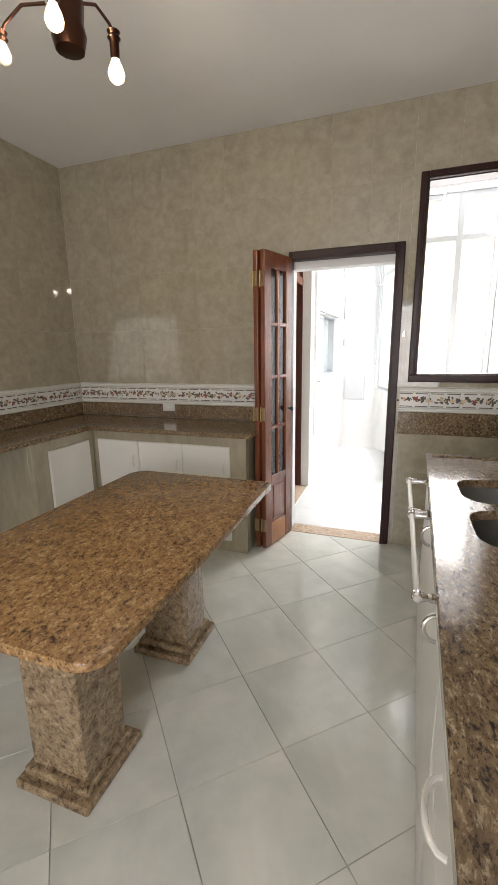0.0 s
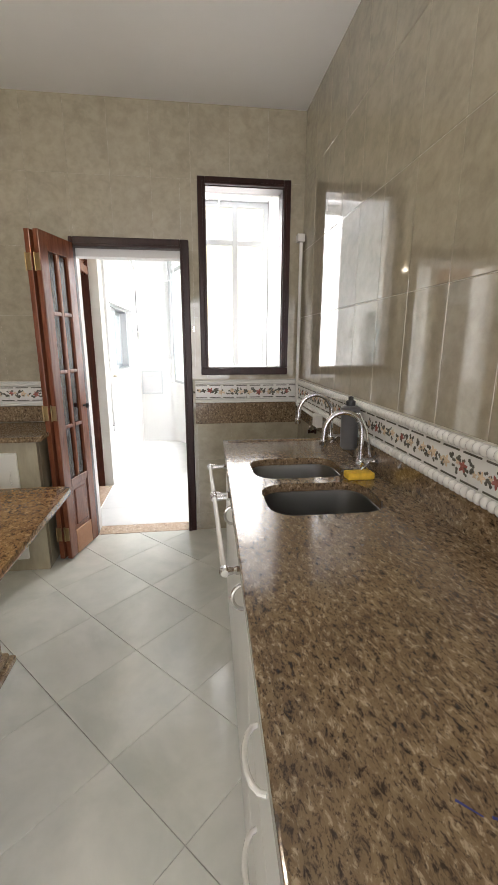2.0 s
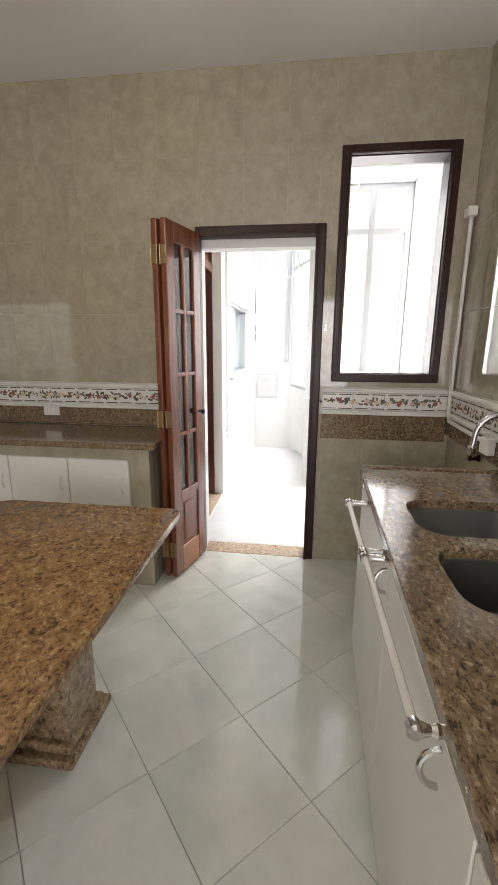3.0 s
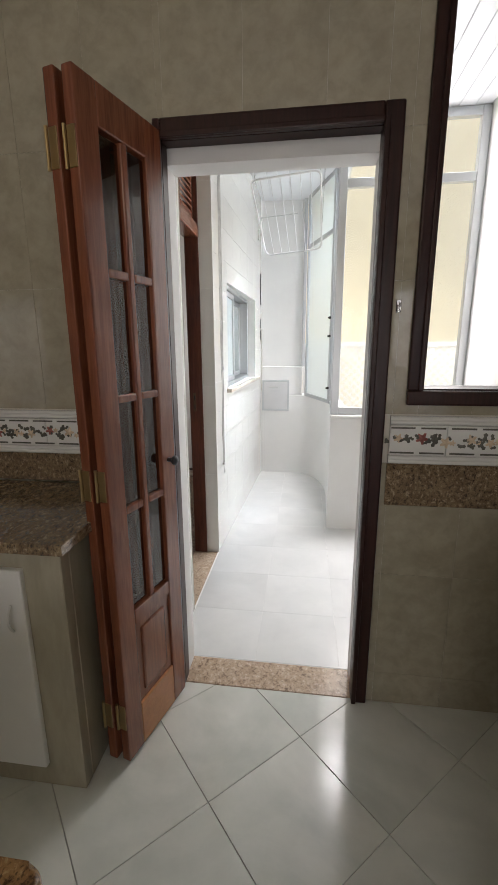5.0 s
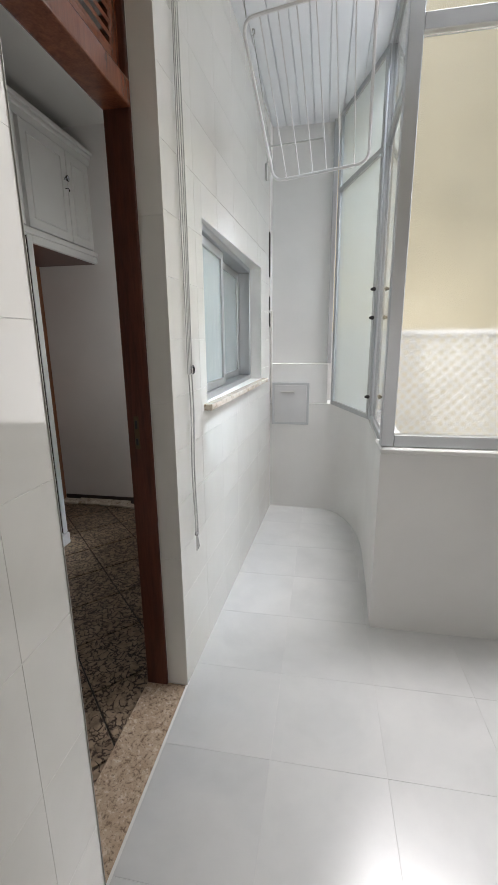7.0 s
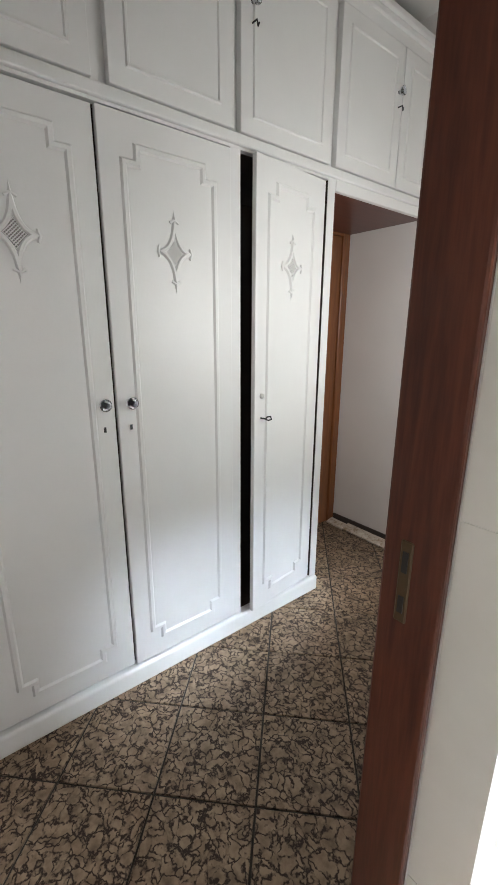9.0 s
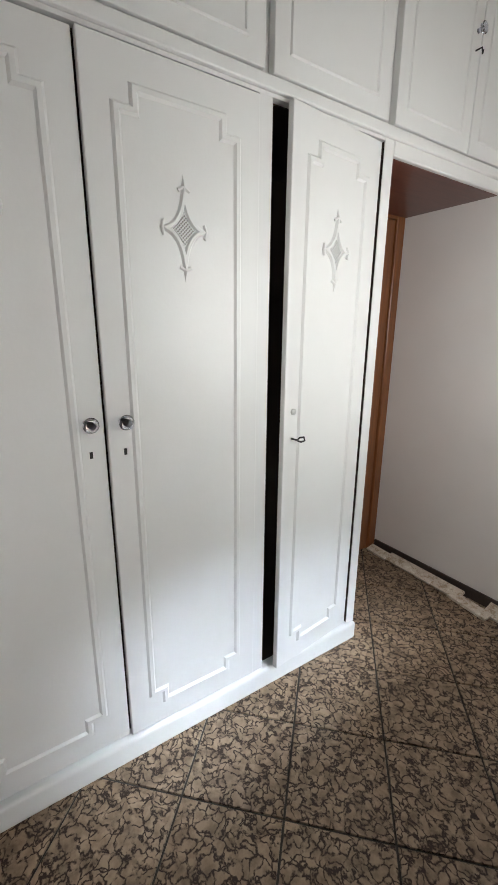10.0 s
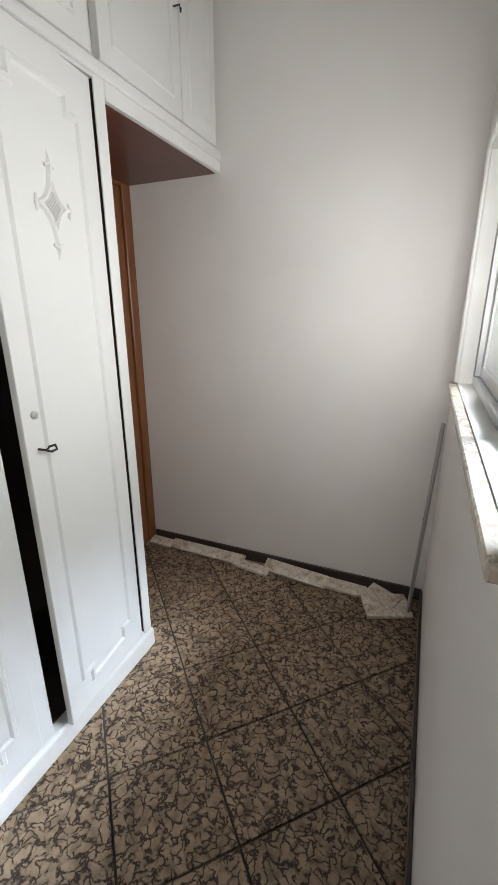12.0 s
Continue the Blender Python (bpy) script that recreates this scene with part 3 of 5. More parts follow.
solo("door_reveal", box(DOOR[0], DOOR[0] + 0.008, KY1 + 0.05, KY1 + 0.153, 0.003, DOOR[3]), PLASTER, "white painted reveal of the kitchen doorway", "reveal", "structure")
solo("door_reveal", box(DOOR[1] - 0.008, DOOR[1], KY1 + 0.05, KY1 + 0.153, 0.003, DOOR[3]), PLASTER, "white painted reveal of the kitchen doorway", "reveal", "structure")
solo("door_reveal", box(DOOR[0] + 0.008, DOOR[1] - 0.008, KY1 + 0.052, KY1 + 0.153, DOOR[3] - 0.062, DOOR[3]), PLASTER, "white painted reveal of the kitchen doorway", "reveal", "structure")
solo("wall_service_face", box(DOOR[1] + 0.002, 1.13, KY1 + 0.15, KY1 + 0.156, 0, 1.27), PLASTER, "white painted wall under the kitchen window", "wall", "structure")

kw = thing("window_frame", (0.67, KY1, 1.228), "dark mahogany frame of the kitchen window opening", "window frame", kind="structure")
architrave(WIN[0] + 0.005, WIN[1] - 0.005, WIN[2] + 0.005, WIN[3] - 0.005, 0.05, kw, KY1, True)
for a, b, c, d in ((WIN[0], WIN[0] + 0.01, WIN[2], WIN[3]), (WIN[1] - 0.01, WIN[1], WIN[2], WIN[3]), (WIN[0] + 0.01, WIN[1] - 0.01, WIN[3] - 0.01, WIN[3]), (WIN[0] + 0.01, WIN[1] - 0.01, WIN[2], WIN[2] + 0.01)):
    part("lining", box(a, b, KY1 - 0.001, KY1 + 0.125, c, d), DARKWOOD, kw)
    part("reveal", box(a, b, KY1 + 0.125, KY1 + 0.153, c, d), PLASTER, kw)

# service door: wood frame set back in the wall, louvred fanlight above
sd = thing("door_frame", (-0.70, 4.07, 0), "dark mahogany frame of the room doorway with a louvred fanlight", "door frame", kind="structure")
for a, b in ((3.74, 3.755), (4.401, 4.416)):
    part("jamb", box(-0.742, -0.655, a, b, 0.003, 2.56, 0.004, segs=2), JAMBWOOD, sd)
part("transom", box(-0.742, -0.648, 3.755, 4.401, 2.07, 2.14, 0.006, segs=2), DOORWOOD, sd)
part("head", box(-0.742, -0.655, 3.755, 4.401, 2.52, 2.56, 0.004), DOORWOOD, sd)
for y0, y1 in ((3.755, 4.078), (4.078, 4.401)):
    fr = part("louvre_panel", box(-0.71, -0.675, y0, y0 + 0.05, 2.14, 2.52, 0.004), DOORWOOD, sd)
    part("stile", box(-0.71, -0.675, y1 - 0.05, y1, 2.14, 2.52, 0.004), DOORWOOD, fr)
    part("rail", box(-0.71, -0.675, y0 + 0.05, y1 - 0.05, 2.14, 2.19, 0.004), DOORWOOD, fr)
    part("rail", box(-0.71, -0.675, y0 + 0.05, y1 - 0.05, 2.47, 2.52, 0.004), DOORWOOD, fr)
    for k in range(9):
        z = 2.205 + k * 0.031
        bm = box(-0.022, 0.022, y0 + 0.048, y1 - 0.048, -0.004, 0.004)
        bmesh.ops.transform(bm, verts=bm.verts, matrix=pose(-0.692, 0, z, 0, 38, 0))
        part("slat", bm, DOORWOOD, fr)
sp = part("strike_plate", box(-0.716, -0.698, 4.3985, 4.4015, 1.015, 1.135, 0.002), DULL_BRASS, sd, "worn brass strike plate")
# holes are black boxes on the plate, their inner shade as colour
part("latch_hole", box(-0.711, -0.703, 4.397, 4.399, 1.03, 1.055), BLACK, sp)
part("latch_hole", box(-0.711, -0.703, 4.397, 4.399, 1.09, 1.12), BLACK, sp)
solo("threshold_room", box(-0.745, -0.578, 3.74, 4.416, -0.02, 0.003, 0.002), THRESH, "pink-beige granite threshold of the room doorway", "threshold", "structure")


# ---- kitchen: folding glazed door ----
def door_leaf(parent, m, w, knob):
    """One leaf in its own plane: x from the hinge, z up; two columns of four panes over a raised panel."""
    t, st, H = 0.034, 0.080, 2.096

    def add(name, bm, material, par, label=""):
        bmesh.ops.transform(bm, verts=bm.verts, matrix=m)
        return part(name, bm, material, par, label)

    for x in (0, w - st):
        add("stile", box(x, x + st, -t / 2, t / 2, 0.012, H, 0.004, segs=2), DOORWOOD, parent)
    top, bot = 1.99, 0.56
    add("top_rail", box(st, w - st, -t / 2, t / 2, top, H, 0.003), DOORWOOD, parent)
    add("lock_rail", box(st, w - st, -t / 2, t / 2, 0.505, bot, 0.003), DOORWOOD, parent)
    add("bottom_rail", box(st, w - st, -t / 2, t / 2, 0.012, 0.185, 0.003), PALEWOOD, parent, "pale new wood bottom rail")
    pn = add("raised_panel", box(st, w - st, -0.008, 0.008, 0.185, 0.505), DOORWOOD, parent)
    add("field", box(st + 0.03, w - st - 0.03, -0.015, 0.015, 0.215, 0.475, 0.009, segs=2), DOORWOOD, pn)
    mid = w / 2
    step = (top - bot) / 4
    add("muntin", box(mid - 0.014, mid + 0.014, -0.016, 0.016, bot, top, 0.006, segs=2), DOORWOOD, parent)
    for k in range(1, 4):
        for a, b in ((st, mid - 0.014), (mid + 0.014, w - st)):
            z = bot + k * step
            add("muntin", box(a, b, -0.016, 0.016, z - 0.013, z + 0.013, 0.006, segs=2), DOORWOOD, parent)
    for k in range(4):
        for a, b in ((st, mid - 0.014), (mid + 0.014, w - st)):
            z = bot + k * step
            p = add("pane", box(a - 0.003, b + 0.003, -0.002, 0.002, z + 0.008, z + step - 0.008), DOORGLASS, parent)
            p.visible_shadow = False
    for z in (0.145, 0.975, 1.87):
        h = add("hinge", box(-0.003, 0.001, -0.013, 0.013, z, z + 0.095, 0.001), BRASS, parent, "worn brass hinge")
        add("pin", lathe([(0.005, z - 0.003), (0.005, z + 0.098)], (-0.004, 0.019, 0), sides=8), BRASS, h)
    if knob:
        add("knob", lathe([(0.008, 0), (0.008, 0.018), (0.017, 0.024), (0.017, 0.034), (0.006, 0.04)], (w - 0.045, -t / 2, 1.03), "-Y"), BLACK, parent, "small black knob")


fold = thing("folding_door", (-0.55, 3.03, 0.012), "open folding mahogany door with small glass panes", "door")
leaf_a, leaf_b = Vector((-0.568, 2.852, 0)), Vector((-0.469, 3.200, 0))
wd = (leaf_b - leaf_a).length
ang = math.degrees(math.atan2(leaf_b.y - leaf_a.y, leaf_b.x - leaf_a.x))
door_leaf(fold, pose(leaf_a.x, leaf_a.y, 0, 0, 0, ang) @ Matrix.Translation((0, 0.017, 0)), wd, True)
door_leaf(fold, pose(leaf_a.x - 0.048, leaf_a.y + 0.004, 0, 0, 0, ang + 1.0) @ Matrix.Translation((0, 0.020, 0)), wd, False)


# ---- kitchen: granite table ----
def table():
    th = thing("kitchen_table", (-0.72, 1.42, 0), "golden granite kitchen table on two stone pedestals", "table")
    c = 0.07
    x0, x1, y0, y1 = -1.12, -0.300, 0.735, 2.105
    pts = []
    for cx, cy, a0 in ((x1 - c, y1 - 0.03, 0), (x0 + c, y1 - c, 90), (x0 + c, y0 + c, 180), (x1 - c, y0 + c, 270)):
        r = c
        if a0 == 0:
            r = 0.03
            cx = x1 - r
        pts += [(cx + r * math.cos(radians(a0 + k * 15)), cy + r * math.sin(radians(a0 + k * 15))) for k in range(7)]
    part("tabletop", prism(pts, 0.76, 0.79, 0.008, segs=3), GOLD, th, smooth=True)
    for cy in (1.075, 1.765):
        cx = -0.72
        pd = part("pedestal", box(cx - 0.115, cx + 0.115, cy - 0.105, cy + 0.105, 0.07, 0.76, 0.004), PEDESTAL, th)
        part("plinth", box(cx - 0.155, cx + 0.150, cy - 0.155, cy + 0.155, 0.0, 0.035, 0.006), PEDESTAL, pd)
        part("moulding", box(cx - 0.138, cx + 0.135, cy - 0.13, cy + 0.13, 0.035, 0.07, 0.012, segs=3), PEDESTAL, pd)


table()


# ---- kitchen: worktop with sinks ----
def rounded(x0, x1, y0, y1, r, n=5):
    pts = []
    for cx, cy, a in ((x1 - r, y1 - r, 0), (x0 + r, y1 - r, 90), (x0 + r, y0 + r, 180), (x1 - r, y0 + r, 270)):
        pts += [(cx + r * math.cos(radians(a + 90 * k / n)), cy + r * math.sin(radians(a + 90 * k / n))) for k in range(n + 1)]
    return pts


BOWLS = [(0.535, 0.945, 1.350, 1.660), (0.540, 0.940, 1.730, 2.030)]
WT = 0.912


def front_x(y):
    return 0.375 + (y - 0.4) * 0.037


def worktop():
    outline = [(front_x(KY0), KY0 + 0.01), (1.085, KY0 + 0.01), (1.085, 2.435), (front_x(2.435), 2.435)]
    bm = bmesh.new()
    edges = []
    for loop in [outline] + [rounded(*b, 0.09) for b in BOWLS]:
        vs = [bm.verts.new((x, y, WT)) for x, y in loop]
        edges += [bm.edges.new((vs[i], vs[(i + 1) % len(vs)])) for i in range(len(vs))]
    got = bmesh.ops.triangle_fill(bm, use_beauty=True, edges=edges)
    faces = [f for f in got["geom"] if isinstance(f, bmesh.types.BMFace)]
    ext = bmesh.ops.extrude_face_region(bm, geom=faces)
    bmesh.ops.translate(bm, verts=[v for v in ext["geom"] if isinstance(v, bmesh.types.BMVert)], vec=(0, 0, -0.032))
    th = solo("worktop", bm, MARBLED, "long brown granite worktop with two sink cutouts", "worktop", at=(0.75, 0.8, WT - 0.032))
    # raised drip edge along the front and the far end
    rim = [(front_x(KY0) - 0.002, KY0 + 0.01), (front_x(KY0) + 0.022, KY0 + 0.01), (front_x(2.437) + 0.022, 2.413), (1.064, 2.413), (1.064, 2.437), (front_x(2.437) - 0.002, 2.437)]
    part("drip_edge", prism(rim, WT - 0.030, WT + 0.007, 0.004), MARBLED, th)
    return th


wt = worktop()
solo("backsplash", box(1.066, 1.084, KY0 + 0.01, 3.225, WT + 0.001, 1.022, 0.003), MARBLED, "brown granite upstand strip along the wall", "backsplash", "structure")
solo("backsplash", box(DOOR[1] + 0.065, 1.064, 3.222, 3.2335, 0.865, 1.022, 0.003), MARBLED, "brown granite strip under the tile border", "backsplash", "structure")


def sink(b):
    x0, x1, y0, y1 = b
    bm = bmesh.new()
    prof = [(0.004, 0.880), (-0.004, 0.878), (-0.010, 0.80), (-0.022, 0.735), (-0.05, 0.722)]
    loops = []
    for inset, z in prof:
        r = max(0.03, 0.09 + inset)
        loops.append([bm.verts.new((x, y, z)) for x, y in rounded(x0 - inset, x1 + inset, y0 - inset, y1 + inset, r)])
    for A, B in zip(loops, loops[1:]):
        for i in range(len(A)):
            bm.faces.new((A[i], A[(i + 1) % len(A)], B[(i + 1) % len(A)], B[i]))
    bm.faces.new(loops[-1])
    bmesh.ops.solidify(bm, geom=bm.faces[:], thickness=0.0015)
    th = thing("sink_bowl", ((x0 + x1) / 2, (y0 + y1) / 2, 0.72), "brushed steel undermount sink bowl in the worktop", "sink", "sink bowls")
    part("bowl", bm, STEEL, th, smooth=True)
    dr = part("drain", lathe([(0.055, 0.001), (0.055, 0.004), (0.045, 0.004), (0.04, 0.001), (0.0, 0.001)], ((x0 + x1) / 2, (y0 + y1) / 2, 0.7225)), CHROME, th, smooth=True)


for b in BOWLS:
    sink(b)


# ---- kitchen: base cabinets under the worktop ----
def bow_handle(y, z, x, span=0.10, vertical=False):
    pts = []
    for k in range(9):
        a = math.pi * k / 8
        o = math.sin(a) * 0.032
        u = -span / 2 * math.cos(a)
        pts.append((x - o, y, z + u) if vertical else (x - o, y + u, z))
    return tube(pts, 0.006, sides=8)


def base_unit(y0, y1, kind):
    ym = (y0 + y1) / 2
    fx = front_x(ym) + 0.012
    names = {"drawers": "white kitchen drawer unit with bow handles", "doors": "white base cabinet under the far sink", "bay": "white base cabinet with plain door"}
    th = thing("base_cabinet", ((fx + 1.07) / 2, ym, 0), names[kind], "cabinet", "base cabinets")

    def add(name, bm, m, par, label="", smooth=False):
        for v in bm.verts:
            if v.co.x < 0.7:
                v.co.x += (v.co.y - ym) * 0.037
        return part(name, bm, m, par, label, smooth)

    add("body", box(fx + 0.02, 1.07, y0, y1, 0.09, 0.70 if y1 > 1.5 else WT - 0.034), CABWHITE, th)
    add("plinth", box(fx + 0.03, 1.07, y0, y1, 0.0, 0.09), CABWHITE, th)
    add("top_rail", box(fx + 0.006, fx + 0.02, y0, y1, 0.845, WT - 0.034, 0.002), CABWHITE, th)
    if kind == "drawers":
        h = 0.805 / 3
        for k in range(3):
            z0 = 0.03 + k * h
            d = add("drawer", box(fx, fx + 0.018, y0 + 0.003, y1 - 0.003, z0 + 0.003, z0 + h - 0.003, 0.003), CABWHITE, th)
            add("handle", bow_handle(ym + 0.02, z0 + h * 0.62, fx, 0.13), CERAMIC, d, "white bow handle", True)
    else:
        n = 1
        w = (y1 - y0) / n
        for k in range(n):
            p, q = y0 + k * w, y0 + (k + 1) * w
            d = add("door", box(fx, fx + 0.018, p + 0.002, q - 0.002, 0.03, 0.84, 0.003), CABWHITE, th)
            hy = p + (0.035 if kind == "doors" else 0.14)
            add("handle", bow_handle(hy, 0.785, fx, 0.075, True), CHROME, d, "chrome bow handle", True)


base_unit(1.64, 2.40, "doors")
base_unit(0.98, 1.64, "bay")
base_unit(0.40, 0.98, "drawers")
base_unit(-0.40, 0.40, "bay")
base_unit(KY0 + 0.02, -0.40, "bay")


def towel_rail(y0, y1):
    x, z = 0.361, 0.878
    th = thing("towel_rail", (x, (y0 + y1) / 2, z), "white towel rail with turned chrome brackets on the cabinet", "towel rail", "towel rails")
    part("bar", tube([(x, y0, z), (x, y1, z)], 0.0085, sides=14), CERAMIC, th, smooth=True)
    for y in (y0, y1):
        wall_x = front_x(y) + 0.018
        bk = part("bracket", lathe([(0.018, 0), (0.018, 0.006), (0.009, 0.014), (0.012, 0.026), (0.008, 0.034), (0.0125, wall_x - x - 0.010), (0.0125, wall_x - x + 0.011), (0.004, wall_x - x + 0.014)], (wall_x, y, z), "-X", sides=16), CHROME, th, smooth=True)
        part("end_cap", lathe([(0.012, -0.012), (0.0145, -0.004), (0.0145, 0.008), (0.010, 0.013)], (x, y, z), "Y" if y == y1 else "-Y", sides=16), CHROME, bk, smooth=True)


towel_rail(1.10, 1.63)
towel_rail(1.665, 2.045)


# ---- kitchen: corner cabinets ----
def corner_cabinets():
    th = thing("corner_cabinet", (-1.35, 3.0, 0), "tiled corner cabinet with white doors along the walls", "cabinet")
    part("front_frame", box(-1.97, -0.68, 2.755, 2.80, 0.0, 0.872, 0.003), KTILE, th)
    part("end_panel", box(-0.72, -0.68, 2.80, 3.23, 0.0, 0.872, 0.003), KTILE, th)
    part("body", box(-2.46, -0.73, 2.81, 3.22, 0.02, 0.868), CABWHITE, th)
    part("front_frame", box(-2.01, -1.97, 2.15, 2.755, 0.0, 0.872, 0.003), KTILE, th)
    part("end_panel", box(-2.46, -2.01, 2.15, 2.19, 0.0, 0.872, 0.003), KTILE, th)
    part("body", box(-2.46, -2.02, 2.20, 2.80, 0.02, 0.868), CABWHITE, th)
    for a, b in ((-1.92, -1.55), (-1.545, -1.175), (-1.17, -0.80)):
        d = part("door", box(a, b, 2.737, 2.757, 0.09, 0.80, 0.003), CABWHITE, th)
        part("handle", tube([(b - 0.04, 2.733 - 0.018 * math.sin(math.pi * k / 8), 0.60 + k * 0.011) for k in range(9)], 0.004, sides=6), CERAMIC, d, "small white handle", True)
    part("door", box(-1.968, -1.948, 2.28, 2.68, 0.09, 0.80, 0.003), CABWHITE, th)
    top = [(-2.465, 1.0), (-1.955, 1.0), (-1.955, 2.70), (-0.635, 2.70), (-0.635, 3.218), (-2.465, 3.218)]
    tp = solo("corner_worktop", prism(top, 0.874, 0.907, 0.004), MARBLED, "brown granite worktop along the corner", "worktop")
    solo("backsplash", box(-2.455, -0.60, 3.222, 3.2335, 0.909, 1.022, 0.003), MARBLED, "brown granite upstand strip along the wall", "backsplash", "structure")
    solo("backsplash", box(-2.4635, -2.452, 1.0, 3.22, 0.909, 1.022, 0.003), MARBLED, "brown granite upstand strip along the wall", "backsplash", "structure")
    so = thing("wall_socket", (-1.54, 3.222, 0.97), "white wall socket on the granite strip", "socket")
    part("plate", box(-1.60, -1.485, 3.211, 3.2215, 0.965, 1.035, 0.004, segs=2), CERAMIC, so)
    part("outlet", box(-1.565, -1.52, 3.2085, 3.2115, 0.985, 1.015, 0.002), CABWHITE, so)


corner_cabinets()


# ---- kitchen: tile border with rope mouldings ----
def rope_beads(axis, at, face, u0, u1, z, r, pitch):
    """A twisted moulding: slanted rounded beads in a row."""
    bm = bmesh.new()
    n = int((u1 - u0) / pitch)
    for k in range(n):
        u = u0 + (k + 0.5) * pitch
        if axis == "x":
            m = pose(at + face * r * 0.2, u, z, 35 if face < 0 else -35, 0, 0) @ Matrix.Diagonal((r, pitch * 0.62, r * 1.25, 1))
        else:
            m = pose(u, at + face * r * 0.2, z, 0, 35, 0) @ Matrix.Diagonal((pitch * 0.62, r, r * 1.25, 1))
        bmesh.ops.create_icosphere(bm, subdivisions=2, radius=1.0, matrix=m)
    return bm


def blossom(bm, axis, at, face, u, z, size, rnd, petals, depth):
    """A small flat-domed shape of the border's flowers and leaves."""
    n = petals * 4
    c = rnd.uniform(0, 6.28)
    ring = []
    for k in range(n):
        a = 2 * math.pi * k / n
        rr = size * (0.72 + 0.28 * math.cos(petals * a + c)) if petals > 2 else size * (0.35 + 0.65 * abs(math.cos(a)))
        du, dz = rr * math.cos(a + c * (petals <= 2)), rr * math.sin(a + c * (petals <= 2))
        ring.append((u + du, z + dz))
    mk = (lambda p, d: (at + face * d, p[0], p[1])) if axis == "x" else (lambda p, d: (p[0], at + face * d, p[1]))
    vs = [bm.verts.new(mk(p, 0.0005)) for p in ring]
    top = bm.verts.new(mk((u, z), depth))
    for k in range(n):
        bm.faces.new((vs[k], vs[(k + 1) % n], top))


def border(name, axis, wall_at, face, u0, u1, seed, beaded=False):
    z0, z1 = 1.022, 1.192
    rnd = random.Random(seed)
    d = wall_at + face * 0.013

    def slab(a0, a1, zz0, zz1, p0, p1, bev=0.0):
        lo, hi = sorted((wall_at + face * p0, wall_at + face * p1))
        return box(lo, hi, a0, a1, zz0, zz1, bev) if axis == "x" else box(a0, a1, lo, hi, zz0, zz1, bev)

    th = thing(name, (wall_at, (u0 + u1) / 2, z0) if axis == "x" else ((u0 + u1) / 2, wall_at, z0), "white ceramic wall border with flowers between rope mouldings", "tile border", kind="structure")
    n = max(1, round((u1 - u0) / 0.20))
    w = (u1 - u0) / n
    for k in range(n):
        part("border_tile", slab(u0 + k * w + 0.001, u0 + (k + 1) * w - 0.001, z0 + 0.032, z1 - 0.032, 0.0, 0.013, 0.002), CERAMIC, th)
    for zz in (z0, z1 - 0.031):
        part("moulding_base", slab(u0, u1, zz, zz + 0.031, 0.0, 0.010), CERAMIC, th)
        if beaded:
            part("rope_moulding", rope_beads(axis, wall_at + face * 0.012, face, u0, u1, zz + 0.0155, 0.0145, 0.029), CERAMIC, th, smooth=True)
            continue
        for dz, r in ((0.0095, 0.0085), (0.0225, 0.0075)):
            c = wall_at + face * 0.011
            run = [(c, u0, zz + dz), (c, u1, zz + dz)] if axis == "x" else [(u0, c, zz + dz), (u1, c, zz + dz)]
            part("half_round", tube(run, r, sides=10), CERAMIC, th, smooth=True)
    lines, red, cream, green = bmesh.new(), bmesh.new(), bmesh.new(), bmesh.new()
    k = u0
    while k < u1 - 0.03:
        for zz in (z0 + 0.038, z1 - 0.044):
            a, b = k + 0.004, min(k + 0.085, u1)
            lo, hi = sorted((d, d + face * 0.0016))
            box(lo, hi, a, b, zz, zz + 0.006, 0, lines) if axis == "x" else box(a, b, lo, hi, zz, zz + 0.006, 0, lines)
        k += 0.1
    u, zc = u0 + 0.03, (z0 + z1) / 2
    while u < u1 - 0.02:
        blossom(red if rnd.random() < 0.5 else cream, axis, d, face, u, zc + rnd.uniform(-0.008, 0.008), rnd.uniform(0.018, 0.024), rnd, 5, 0.005)
        if rnd.random() < 0.7:
            blossom(cream, axis, d, face, u + rnd.uniform(0.02, 0.03), zc + rnd.uniform(-0.012, 0.012), 0.012, rnd, 5, 0.003)
        for _ in range(9):
            blossom(green, axis, d, face, u + rnd.uniform(-0.04, 0.045), zc + rnd.uniform(-0.021, 0.021), rnd.uniform(0.008, 0.014), rnd, 2, 0.0025)
        u += rnd.uniform(0.06, 0.085)
    for nm, bm, m in (("painted_line", lines, LEAFGREY), ("red_blossoms", red, PINKISH), ("cream_blossoms", cream, PETAL), ("leaves", green, LEAFGREY)):
        if len(bm.verts):
            tagged(part(nm, bm, m, th), kind="stuff")


border("trim_border_right", "x", 1.084, -1, KY0 + 0.02, 3.215, 1, True)
border("trim_border_end", "y", 3.234, -1, 0.302, 1.068, 2)
border("trim_border_end_left", "y", 3.234, -1, -2.445, -0.575, 3)
border("trim_border_left", "x", -2.464, 1, KY0 + 0.02, 3.215, 4)


